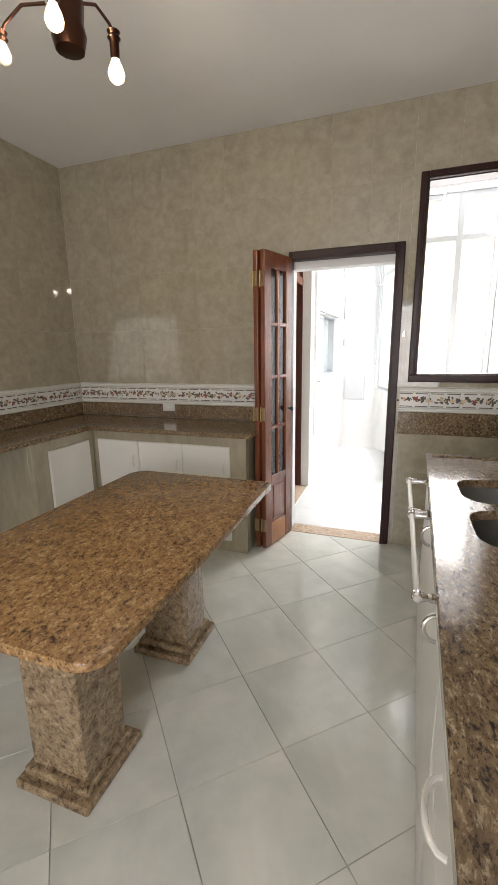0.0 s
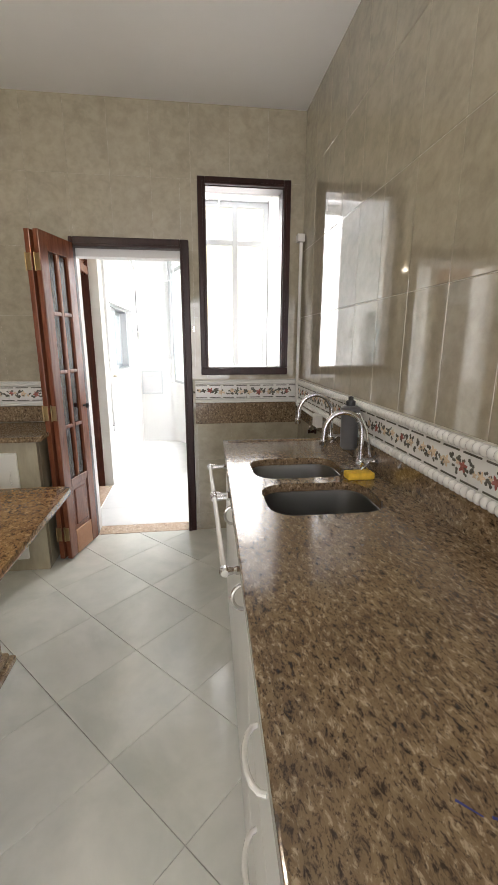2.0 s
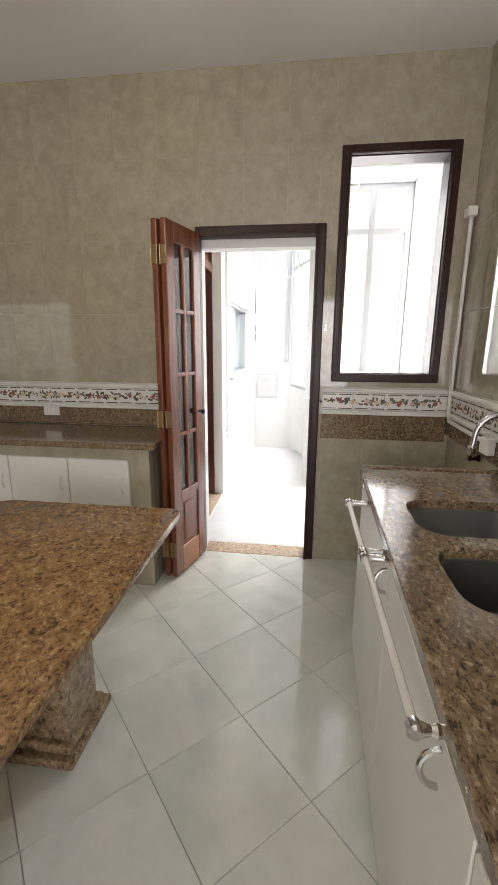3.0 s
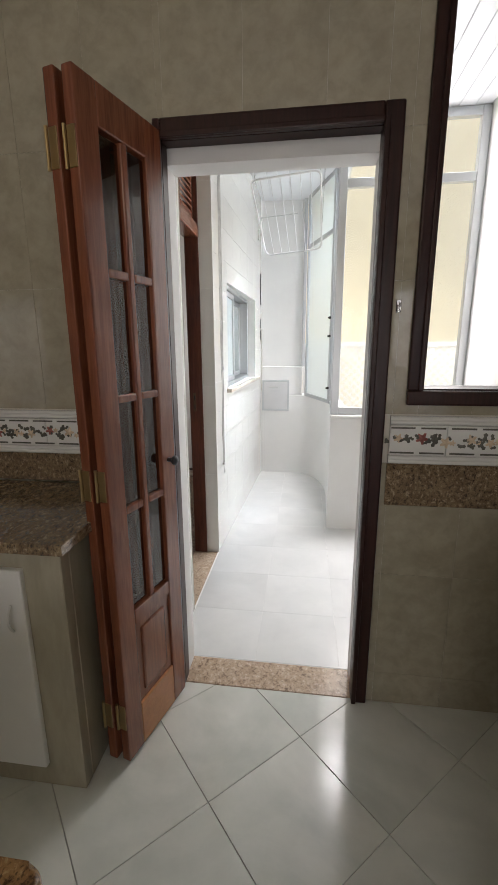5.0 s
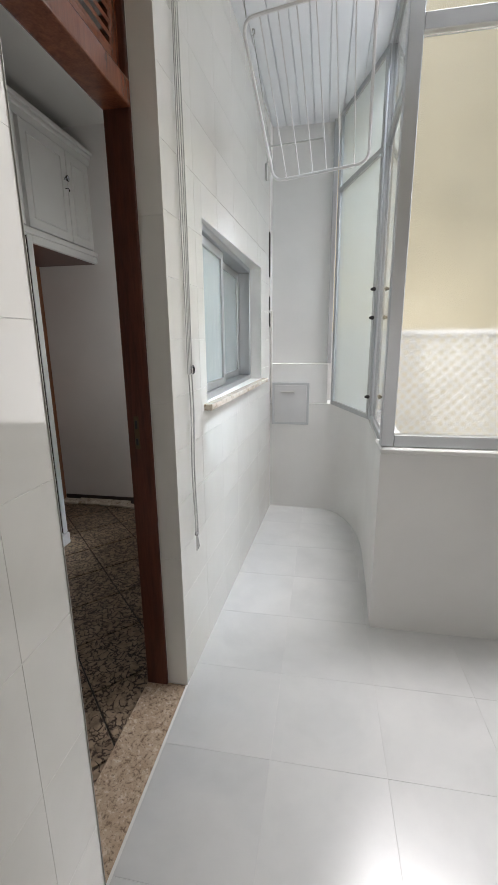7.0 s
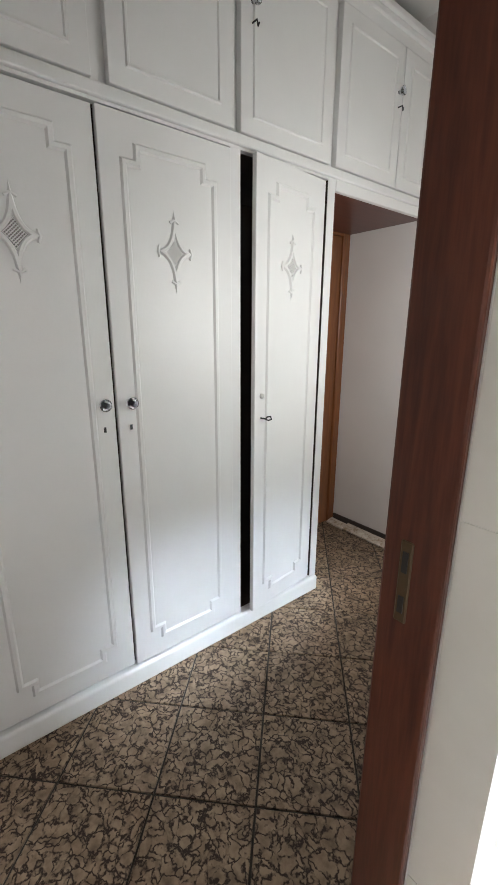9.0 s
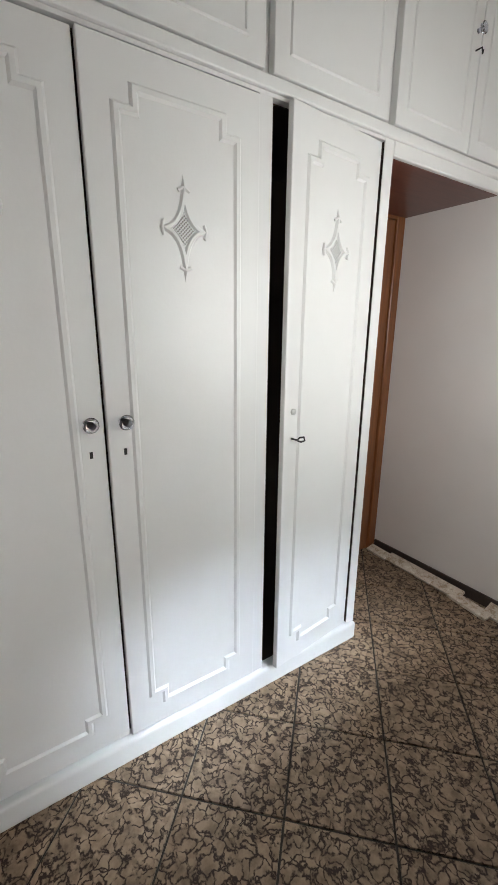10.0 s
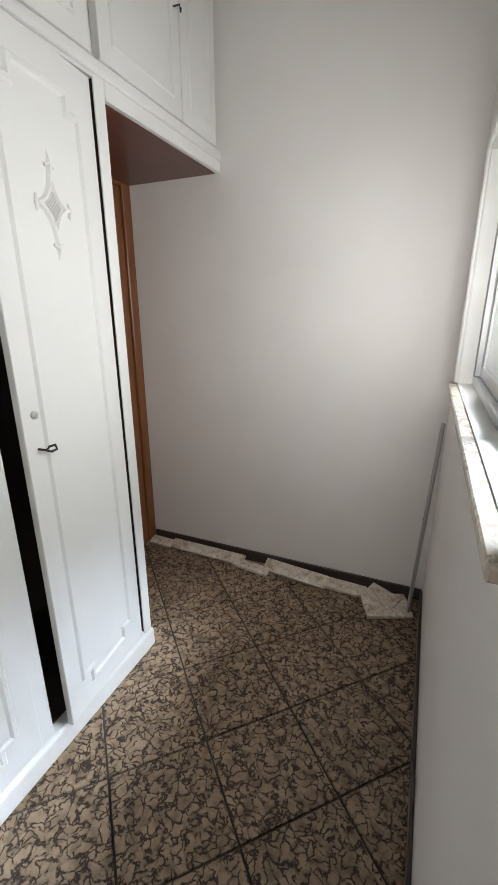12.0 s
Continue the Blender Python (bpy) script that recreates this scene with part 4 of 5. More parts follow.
# ---- kitchen: taps, filter, small things at the sink ----
def swan_tap(y, z, reach, label):
    th = thing("tap", (1.065, y, z), label, "tap", "sink taps")
    part("wall_flange", lathe([(0.026, 0), (0.026, 0.006), (0.014, 0.012), (0.013, 0.06), (0.018, 0.062), (0.018, 0.085), (0.01, 0.09)], (1.065, y, z), "-X", sides=16), CHROME, th, smooth=True)
    x = 1.065 - 0.075
    pts = [(x, y, z + 0.0), (x, y, z + 0.13)]
    r = reach / 2
    for k in range(1, 13):
        a = math.pi * k / 12 * 1.02
        pts.append((x - r + r * math.cos(a), y + 0.01 * k / 12, z + 0.13 + r * 1.05 * math.sin(a)))
    pts.append((pts[-1][0] - 0.004, pts[-1][1], pts[-1][2] - 0.035))
    sp = part("spout", tube(pts, 0.011, sides=12), CHROME, th, smooth=True)
    e = pts[-1]
    part("aerator", lathe([(0.013, 0), (0.015, 0.004), (0.015, 0.024), (0.011, 0.028)], (e[0], e[1], e[2] - 0.018), sides=14), CHROME, sp, smooth=True)
    hd = part("valve", lathe([(0.015, 0), (0.015, 0.03), (0.010, 0.036), (0.010, 0.05)], (x, y - 0.012, z - 0.002), "-Y", sides=14), CHROME, th, smooth=True)
    for k in range(4):
        a = math.pi / 4 + k * math.pi / 2
        part("handle_arm", tube([(x, y - 0.056, z - 0.002), (x + 0.024 * math.cos(a), y - 0.058, z - 0.002 + 0.024 * math.sin(a))], 0.006, sides=8), CHROME, hd, smooth=True)


swan_tap(1.76, 0.965, 0.16, "chrome swan-neck wall tap over the near sink")
swan_tap(2.16, 0.985, 0.17, "chrome swan-neck wall tap over the far sink")

wf = thing("water_filter", (1.02, 1.98, 0.96), "dark grey water filter housing on the wall", "water filter")
part("housing", lathe([(0.030, 0), (0.040, 0.012), (0.042, 0.17), (0.046, 0.175), (0.046, 0.20), (0.03, 0.21)], (1.02, 1.98, 0.965), sides=22), GREYPLASTIC, wf, smooth=True)
part("cap", lathe([(0.022, 0), (0.022, 0.02), (0.012, 0.026), (0.012, 0.04), (0.004, 0.043)], (1.02, 1.98, 1.175), sides=16), BLACK, wf, smooth=True)
part("bracket", box(1.03, 1.066, 1.965, 1.995, 1.13, 1.16, 0.003), CHROME, wf)
hose = part("supply_pipe", tube([(1.02, 1.93, 1.15), (1.02, 1.86, 1.15), (1.03, 1.80, 1.09), (1.04, 1.77, 0.98)], 0.006), CHROME, wf, smooth=True)


def soft_brick():
    bm = box(0.905, 1.020, 1.664, 1.726, WT + 0.001, WT + 0.031, 0.008, segs=3)
    solo("sponge", bm, SPONGE, "yellow foam sponge beside the sinks", "sponge", smooth=True)


soft_brick()


def conduit():
    pts = [(1.062, 3.19, 2.16), (1.06, 3.19, 1.05), (1.055, 3.14, 1.01), (1.055, 2.62, 1.0)]
    th = thing("cable_conduit", (1.06, 3.19, 1.0), "white surface cable conduit in the corner", "conduit")
    part("pipe", tube(pts, 0.012, sides=10), CERAMIC, th, smooth=True)
    part("junction_box", box(1.03, 1.082, 3.155, 3.222, 2.14, 2.19, 0.004), CERAMIC, th)
    so = thing("wall_socket", (1.05, 2.58, 0.965), "white surface socket box on the granite strip", "socket")
    part("box", box(1.026, 1.065, 2.535, 2.615, 0.955, 1.035, 0.005, segs=2), CERAMIC, so)
    part("cover", box(1.0225, 1.0265, 2.54, 2.61, 0.96, 1.03, 0.001), CABWHITE, so)


conduit()
hook = thing("door_hook", (0.302, 3.236, 1.54), "small chrome door hook on the tiled wall", "hook")
part("plate", box(0.296, 0.312, 3.2315, 3.2365, 1.535, 1.575, 0.0015), CHROME, hook)
part("arm", tube([(0.304, 3.232, 1.562), (0.304, 3.212, 1.562), (0.304, 3.204, 1.550), (0.304, 3.206, 1.540)], 0.003, sides=8), CHROME, hook, smooth=True)
# blue pen marks and a short cable stub near the wall
tap_stub = thing("angle_valve", (1.06, 2.74, 0.88), "small dark capped pipe valve on the wall", "valve")
part("body", lathe([(0.018, 0), (0.018, 0.01), (0.011, 0.012), (0.011, 0.04), (0.014, 0.042), (0.014, 0.055)], (1.084, 2.74, 0.89), "-X", sides=12), DARKMETAL, tap_stub, smooth=True)
part("nut", lathe([(0.010, 0), (0.010, 0.03), (0.007, 0.034)], (1.05, 2.74, 0.89), sides=6), CHROME, tap_stub)


INK = paint("blue_ink", (0.02, 0.025, 0.16), 0.5)


def ink_mark(a, b):
    d = Vector((b[0] - a[0], b[1] - a[1], 0)).normalized()
    n = Vector((-d.y, d.x, 0)) * 0.0017
    pts = [(a[0] - n.x, a[1] - n.y), (b[0] - n.x * 0.4, b[1] - n.y * 0.4), (b[0] + n.x * 0.4, b[1] + n.y * 0.4), (a[0] + n.x, a[1] + n.y)]
    solo("ink_mark", prism(pts, WT + 0.0003, WT + 0.0010), INK, "short blue ink stroke on the granite worktop", "ink mark", group="ink marks")


ink_mark((0.600, 0.480), (0.622, 0.458))
ink_mark((0.632, 0.456), (0.654, 0.446))
part("joint", box(0.385, 1.064, 0.356, 0.3574, WT - 0.001, WT + 0.0005), PEDESTAL, wt)


# ---- kitchen: ceiling lamp with bare bulbs ----
def ceiling_lamp():
    cx, cy = -0.765, 1.417
    th = thing("ceiling_lamp", (cx, cy, 2.40), "dark bronze ceiling lamp with bare bulbs on arms", "ceiling lamp")
    part("canopy", lathe([(0.07, 2.954), (0.07, 2.94), (0.02, 2.925), (0.014, 2.92)], (cx, cy, 0), sides=20), DARKMETAL, th, smooth=True)
    part("stem", tube([(cx, cy, 2.93), (cx, cy, 2.57)], 0.010), DARKMETAL, th, smooth=True)
    part("body", lathe([(0.018, 2.585), (0.045, 2.572), (0.054, 2.535), (0.048, 2.48), (0.055, 2.447), (0.045, 2.408), (0.018, 2.403)], (cx, cy, 0), sides=12), DARKMETAL, th, smooth=True)
    for dx, dy, dz, lit in ((0.134, 0.048, 2.342, True), (0.074, -0.147, 2.385, True), (-0.20, -0.078, 2.395, False)):
        bx, by = cx + dx, cy + dy
        arm = part("arm", tube([(cx + dx * 0.3, cy + dy * 0.3, 2.535), (cx + dx * 0.65, cy + dy * 0.65, 2.53), (cx + dx * 0.92, cy + dy * 0.92, 2.48), (bx, by, 2.45)], 0.005), DARKMETAL, th, smooth=True)
        part("socket", lathe([(0.010, 2.465), (0.021, 2.458), (0.015, 2.448), (0.021, 2.44), (0.015, 2.43), (0.015, dz + 0.04)], (bx, by, 0), sides=14), DARKMETAL, arm, smooth=True)
        part("bulb", lathe([(0.011, dz + 0.048), (0.013, dz + 0.036), (0.022, dz + 0.016), (0.026, dz), (0.022, dz - 0.014), (0.012, dz - 0.023), (0.002, dz - 0.026)], (bx, by, 0), sides=18), BULB if lit else BULBOFF, arm, "lit warm bulb" if lit else "unlit white bulb", True)
        if lit:
            bulb_light("bulb_lamp", (bx, by, dz - 0.058), 4.5)


ceiling_lamp()


# ---- service area ----
HATCHPAINT = paint("grey_painted_metal", (0.60, 0.60, 0.60), 0.35, 0.04)


def hatch():
    th = thing("metal_hatch", (-0.31, 6.425, 0.73), "small grey metal hatch door in the parapet", "hatch")
    part("frame", box(-0.465, -0.165, 6.402, 6.428, 0.725, 1.065, 0.003), ALU, th)
    d = part("door", box(-0.445, -0.185, 6.396, 6.403, 0.745, 1.045, 0.003), HATCHPAINT, th)
    part("handle", box(-0.39, -0.28, 6.386, 6.397, 0.985, 1.0, 0.003), STEEL, d)


hatch()


def slant_x(y):
    return SX + (y - 4.41) * 0.047


def sliding_window():
    y0, y1, z0, z1 = SWIN
    th = thing("window_4", (slant_x(5.4), (y0 + y1) / 2, z0), "aluminium sliding window with frosted blue-green glass", "window", kind="structure")

    def xb(y, off):
        return -0.632 + off * 1.8

    def bar(a, b, c, d, off, wid=0.03, mt=ALU, name="frame", par=th):
        bm = box(-wid / 2, wid / 2, a, b, c, d, 0.003)
        for v in bm.verts:
            v.co.x += xb(v.co.y, off)
        return part(name, bm, mt, par)

    bar(y0, y1, z0, z0 + 0.03, 0, 0.12)
    bar(y0, y1, z1 - 0.03, z1, 0, 0.12)
    bar(y0, y0 + 0.03, z0 + 0.03, z1 - 0.03, 0, 0.12)
    bar(y1 - 0.03, y1, z0 + 0.03, z1 - 0.03, 0, 0.12)
    mid = (y0 + y1) / 2
    for a, b, off in ((y0 + 0.03, mid - 0.10, 0.016), (mid - 0.14, y1 - 0.03, -0.016)):
        sash = bar(a, a + 0.04, z0 + 0.03, z1 - 0.03, off, 0.026, ALU, "sash")
        bar(b - 0.04, b, z0 + 0.03, z1 - 0.03, off, 0.026, ALU, "stile", sash)
        bar(a + 0.04, b - 0.04, z0 + 0.03, z0 + 0.07, off, 0.026, ALU, "rail", sash)
        bar(a + 0.04, b - 0.04, z1 - 0.07, z1 - 0.03, off, 0.026, ALU, "rail", sash)
        g = bar(a + 0.035, b - 0.035, z0 + 0.065, z1 - 0.065, off, 0.005, FROST, "pane", sash)
        g.visible_shadow = False
        if off < 0:
            lk = bar(a + 0.01, a + 0.03, 1.42, 1.58, off - 0.016, 0.012, STEEL, "latch", sash)
            for zz in (1.36, 1.39, 1.61, 1.64):
                bar(a + 0.013, a + 0.027, zz, zz + 0.012, off - 0.014, 0.006, BLACK, "screw", sash)
    part("casing", box(-0.752, -0.738, y0 - 0.045, y0, z0, z1 + 0.045, 0.004), WARDROBE, th, "white painted wood casing")
    part("casing", box(-0.752, -0.738, y1, y1 + 0.045, z0, z1 + 0.045, 0.004), WARDROBE, th, "white painted wood casing")
    part("casing", box(-0.752, -0.738, y0, y1, z1, z1 + 0.045, 0.004), WARDROBE, th, "white painted wood casing")
    # stone sills on both sides
    bm = box(-0.60, -0.52, y0 - 0.05, y1 + 0.08, z0 - 0.028, z0 - 0.001, 0.003)
    for v in bm.verts:
        v.co.x += (v.co.y - 4.75) * 0.047
    part("sill_outside", bm, SILL, th, "pale pinkish marble sill")
    part("sill_inside", box(-0.768, -0.738, y0 - 0.04, y1 + 0.03, z0 - 0.024, z0 - 0.003, 0.003), SILL, th, "worn beige marble sill")


sliding_window()


def drying_rack(name_at, corners, wires, label):
    """A wire frame between four corners in space, rounded, with wires across."""
    A, B, C, D = (Vector(c) for c in corners)
    th = thing("drying_rack", name_at, label, "drying rack", "ceiling drying racks")
    pts = []
    r = 0.05
    loop = [A, B, C, D]
    for i in range(4):
        p, q, s = loop[i - 1], loop[i], loop[(i + 1) % 4]
        a, b = q + (p - q).normalized() * r, q + (s - q).normalized() * r
        for k in range(5):
            f = k / 4
            pts.append((1 - f) ** 2 * a + 2 * f * (1 - f) * q + f * f * b)
    part("frame", tube(pts, 0.0065, sides=8, closed=True), WHITEMETAL, th, smooth=True)
    for k in range(1, wires + 1):
        f = k / (wires + 1)
        part("wire", tube([A.lerp(B, f), D.lerp(C, f)], 0.0028, sides=6), WHITEMETAL, th, smooth=True)
    return th


ra = drying_rack((0.1, 4.35, 2.64), ((0.55, 4.80, 2.66), (0.55, 3.75, 2.64), (-0.33, 3.75, 2.64), (-0.25, 4.95, 2.66)), 6, "white wire drying rack hung under the ceiling")
rb = drying_rack((-0.13, 4.95, 2.2), ((-0.385, 4.80, 2.50), (0.075, 4.74, 2.52), (0.105, 5.14, 2.14), (-0.315, 5.22, 2.12)), 6, "white wire drying rack hanging tilted on cords")
for th, a, b in ((ra, (-0.20, 4.93, 2.665), (-0.20, 4.93, 2.9)), (ra, (0.50, 4.78, 2.665), (0.50, 4.78, 2.9)), (ra, (-0.28, 3.80, 2.645), (-0.28, 3.80, 2.9)), (ra, (0.50, 3.80, 2.645), (0.50, 3.80, 2.9)),
                 (rb, (-0.37, 4.81, 2.51), (-0.45, 5.15, 2.9)), (rb, (0.07, 4.75, 2.525), (0.11, 5.12, 2.9)), (rb, (-0.31, 5.21, 2.13), (-0.46, 5.5, 2.9)), (rb, (0.10, 5.14, 2.145), (0.12, 5.16, 2.9))):
    part("cord", tube([a, b], 0.0016, sides=5), ROPE, th)
    part("hook", tube([(b[0], b[1], b[2] - 0.03), (b[0] + 0.012, b[1], b[2] - 0.02), (b[0] + 0.01, b[1], b[2] - 0.005), (b[0], b[1], b[2])], 0.003, sides=6), STEEL, th)

# wall cleat for the rack's cords, and the bundle of cords along the wall
bk = thing("rack_bracket", (-0.49, 6.2, 2.55), "grey wall bracket of the drying rack", "bracket")
part("arm", tube([(slant_x(6.2) + 0.004, 6.2, 2.50), (slant_x(6.2) + 0.03, 6.2, 2.66), (-0.10, 6.24, 2.70)], 0.006), STEEL, bk)
part("pad", box(slant_x(6.2), slant_x(6.2) + 0.014, 6.185, 6.215, 2.46, 2.56, 0.003), STEEL, bk)


def cords():
    th = thing("pull_cords", (-0.545, 4.55, 0.55), "thin grey pull cords hanging down the tiled wall", "cord")
    rnd = random.Random(5)
    for k in range(4):
        y = 4.545 + k * 0.009
        pts = [(slant_x(y) + 0.012 + 0.003 * k, y + 0.004 * math.sin(i * 0.9 + k), 2.89 - i * 0.18) for i in range(10)]
        part("cord", tube(pts, 0.0022, sides=5), ROPE, th, smooth=True)
    lo = [(slant_x(4.55) + 0.016, 4.545 + 0.008 * math.sin(i * 0.8), 1.27 - i * 0.065) for i in range(11)]
    part("cord_end", tube(lo, 0.003, sides=6), ROPE, th, smooth=True)
    part("cord_end", tube([(p[0] + 0.005, p[1] + 0.02 - 0.001 * i, p[2]) for i, p in enumerate(lo)], 0.003, sides=6), ROPE, th, smooth=True)
    kn = part("knot", lathe([(0.004, 0), (0.010, 0.006), (0.010, 0.014), (0.003, 0.02)], (lo[-1][0], lo[-1][1] + 0.01, lo[-1][2] - 0.012), sides=8), ROPE, th, smooth=True)
    for dy in (-0.02, 0.0, 0.02):
        part("loose_end", tube([(lo[-1][0], lo[-1][1] + 0.01, lo[-1][2]), (lo[-1][0] + 0.004, lo[-1][1] + 0.01 + dy, lo[-1][2] - 0.07)], 0.0025, sides=5), ROPE, kn)
    ring = [(slant_x(4.56) + 0.014, 4.603 + 0.015 * math.cos(a), 1.285 + 0.015 * math.sin(a)) for a in (2 * math.pi * k / 14 for k in range(14))]
    part("ring", tube(ring, 0.0036, sides=6, closed=True), BLACK, th, "small black ring", True)


cords()
wc = thing("wall_crack", (-0.487, 6.33, 1.32), "broken pipe slot in the corner plaster, its shade painted black", "wall damage", kind="structure")
# slots are raised black boxes that stand in for shaded recesses
for z0, z1 in ((1.86, 2.17), (1.62, 1.72), (1.50, 1.60)):
    part("slot", box(slant_x(6.36) + 0.001, slant_x(6.36) + 0.008, 6.345, 6.372, z0, z1, 0.001), BLACK, wc)
part("pipe", tube([(slant_x(6.4) + 0.012, 6.40, 0.95), (slant_x(6.4) + 0.012, 6.40, 1.62)], 0.008), CERAMIC, wc, smooth=True)

# casement stays on the bay window
for zz in (1.05, 1.52, 1.68):
    st = solo("window_stay", lathe([(0.006, 0), (0.012, 0.006), (0.012, 0.012), (0.005, 0.03)], (0.228, 5.70, zz), "-X", sides=10), BLACK, "small dark window stay on the frame", "window stay", group="window stays", smooth=True)


# ---- room: built-in wardrobe ----
WX = -1.82


def moulded_outline(y0, y1, z0, z1, n=0.045):
    """A rectangle with notched corners, as used on the wardrobe doors."""
    return [(y0 + n, z0), (y1 - n, z0), (y1 - n, z0 + n), (y1, z0 + n), (y1, z1 - n), (y1 - n, z1 - n), (y1 - n, z1), (y0 + n, z1), (y0 + n, z1 - n), (y0, z1 - n), (y0, z0 + n), (y0 + n, z0 + n)]


def strip_loop(points, x, w=0.014, h=0.006, bm=None):
    """A raised bead along a closed outline on the door face (y, z), looking along +x."""
    bm = bm or bmesh.new()
    n = len(points)
    inn, out = [], []
    P = [Vector(p) for p in points]
    for i in range(n):
        a, b, c = P[i - 1], P[i], P[(i + 1) % n]
        d1, d2 = (b - a).normalized(), (c - b).normalized()
        n1, n2 = Vector((-d1.y, d1.x)), Vector((-d2.y, d2.x))
        k = (n1 + n2) / (1 + n1.dot(n2))
        inn.append(b + k * w / 2)
        out.append(b - k * w / 2)
    rows = []
    for o, dx in ((out, 0.0), ([a.lerp(b, 0.28) for a, b in zip(out, inn)], h), ([a.lerp(b, 0.72) for a, b in zip(out, inn)], h), (inn, 0.0)):
        rows.append([bm.verts.new((x + dx, p.x, p.y)) for p in o])
    for A, B in zip(rows, rows[1:]):
        for i in range(n):
            bm.faces.new((A[i], A[(i + 1) % n], B[(i + 1) % n], B[i]))
    return bm


def star_outline(cy, cz, r, wide=0.62):
    """A four-pointed star with hollow sides."""
    pts = []
    for q in range(4):
        a, b = radians(90 * q), radians(90 * q + 90)
        A = Vector((math.cos(a) * r * wide, math.sin(a) * r))
        B = Vector((math.cos(b) * r * wide, math.sin(b) * r))
        C = (A + B) * 0.17
        for k in range(6):
            f = k / 6
            p = (1 - f) ** 2 * A + 2 * f * (1 - f) * C + f * f * B
            pts.append((cy + p.x, cz + p.y))
    return pts


def wardrobe_door(parent, y0, y1, knob_y, turn=None):
    """A painted door with a notched bead, a caned star opening and a knob."""
    z0, z1, t = 0.098, 2.012, 0.022
    cy, cz = (y0 + y1) / 2, 1.645
    xf = turn or Matrix.Identity(4)

    def add(name, bm, m, par, label="", smooth=False):
        bmesh.ops.transform(bm, verts=bm.verts, matrix=xf)
        return part(name, bm, m, par, label, smooth)

    d = add("door", box(WX - t, WX, y0, y1, z0, z1, 0.003, segs=2), WARDROBE, parent)
    add("bead", strip_loop(moulded_outline(y0 + 0.075, y1 - 0.075, z0 + 0.085, z1 - 0.085), WX - 0.0002, 0.024, 0.008), WARDROBE, d)
    r = 0.070
    st = star_outline(cy, cz, r)
    # no hole is cut: a dark plate carries the opening's shade
    bm = bmesh.new()
    vs = [bm.verts.new((WX + 0.0012, a, b)) for a, b in st]
    bm.faces.new(vs)
    bmesh.ops.solidify(bm, geom=bm.faces[:], thickness=0.001)
    add("star_opening", bm, CANEBACK, d, "dark star-shaped plate for the shade behind the cane")
    add("star_bead", strip_loop(star_outline(cy, cz, r * 1.18), WX - 0.0002, 0.017, 0.009), WARDROBE, d)
    bm = bmesh.new()
    for s in (1, -1):
        for k in range(-9, 10):
            off = k * 0.0068
            lim = 0.055
            prev = None
            for i in range(29):
                u = -lim + i * lim / 14
                p = Vector((u, s * u + off * 1.4))
                fx, fz = abs(p.x) / (r * 0.62), abs(p.y) / r
                inside = math.sqrt(fx) + math.sqrt(fz) < 1.12
                if inside and prev is not None:
                    a, b = prev, p
                    nrm = Vector((-(b - a).y, (b - a).x)).normalized() * 0.0014
                    q = [a - nrm, b - nrm, b + nrm, a + nrm]
                    bm.faces.new([bm.verts.new((WX + 0.0026 + 0.0006 * s, cy + w.x, cz + w.y)) for w in q])
                prev = p if inside else None
    add("cane_mesh", bm, WARDROBE, d)
    # scrolls at the tips of the star
    for sy, sz in ((0, 1), (0, -1), (1, 0), (-1, 0)):
        ty, tz = cy + sy * r * 0.62 * 1.25, cz + sz * r * 1.25
        if sy:
            b2 = tube([(WX + 0.002, ty + 0.004 * sy, tz - 0.018), (WX + 0.004, ty + 0.009 * sy, tz), (WX + 0.002, ty + 0.004 * sy, tz + 0.018)], 0.005, sides=6)
        else:
            b2 = tube([(WX + 0.002, ty - 0.016, tz + 0.004 * sz), (WX + 0.004, ty, tz + 0.012 * sz), (WX + 0.002, ty + 0.016, tz + 0.004 * sz)], 0.005, sides=6)
        add("scroll", b2, WARDROBE, d, smooth=True)
    if knob_y:
        kb = add("knob", lathe([(0.010, 0), (0.008, 0.010), (0.018, 0.018), (0.021, 0.028), (0.015, 0.036), (0.004, 0.038)], (WX, knob_y, 1.155), "X", sides=14), PORCELAIN, d, "cut glass knob", True)
        # keyhole is a black box; its shade is only colour
        add("keyhole", box(WX - 0.001, WX + 0.0015, knob_y - 0.004, knob_y + 0.004, 1.06, 1.078), BLACK, d)
    return d


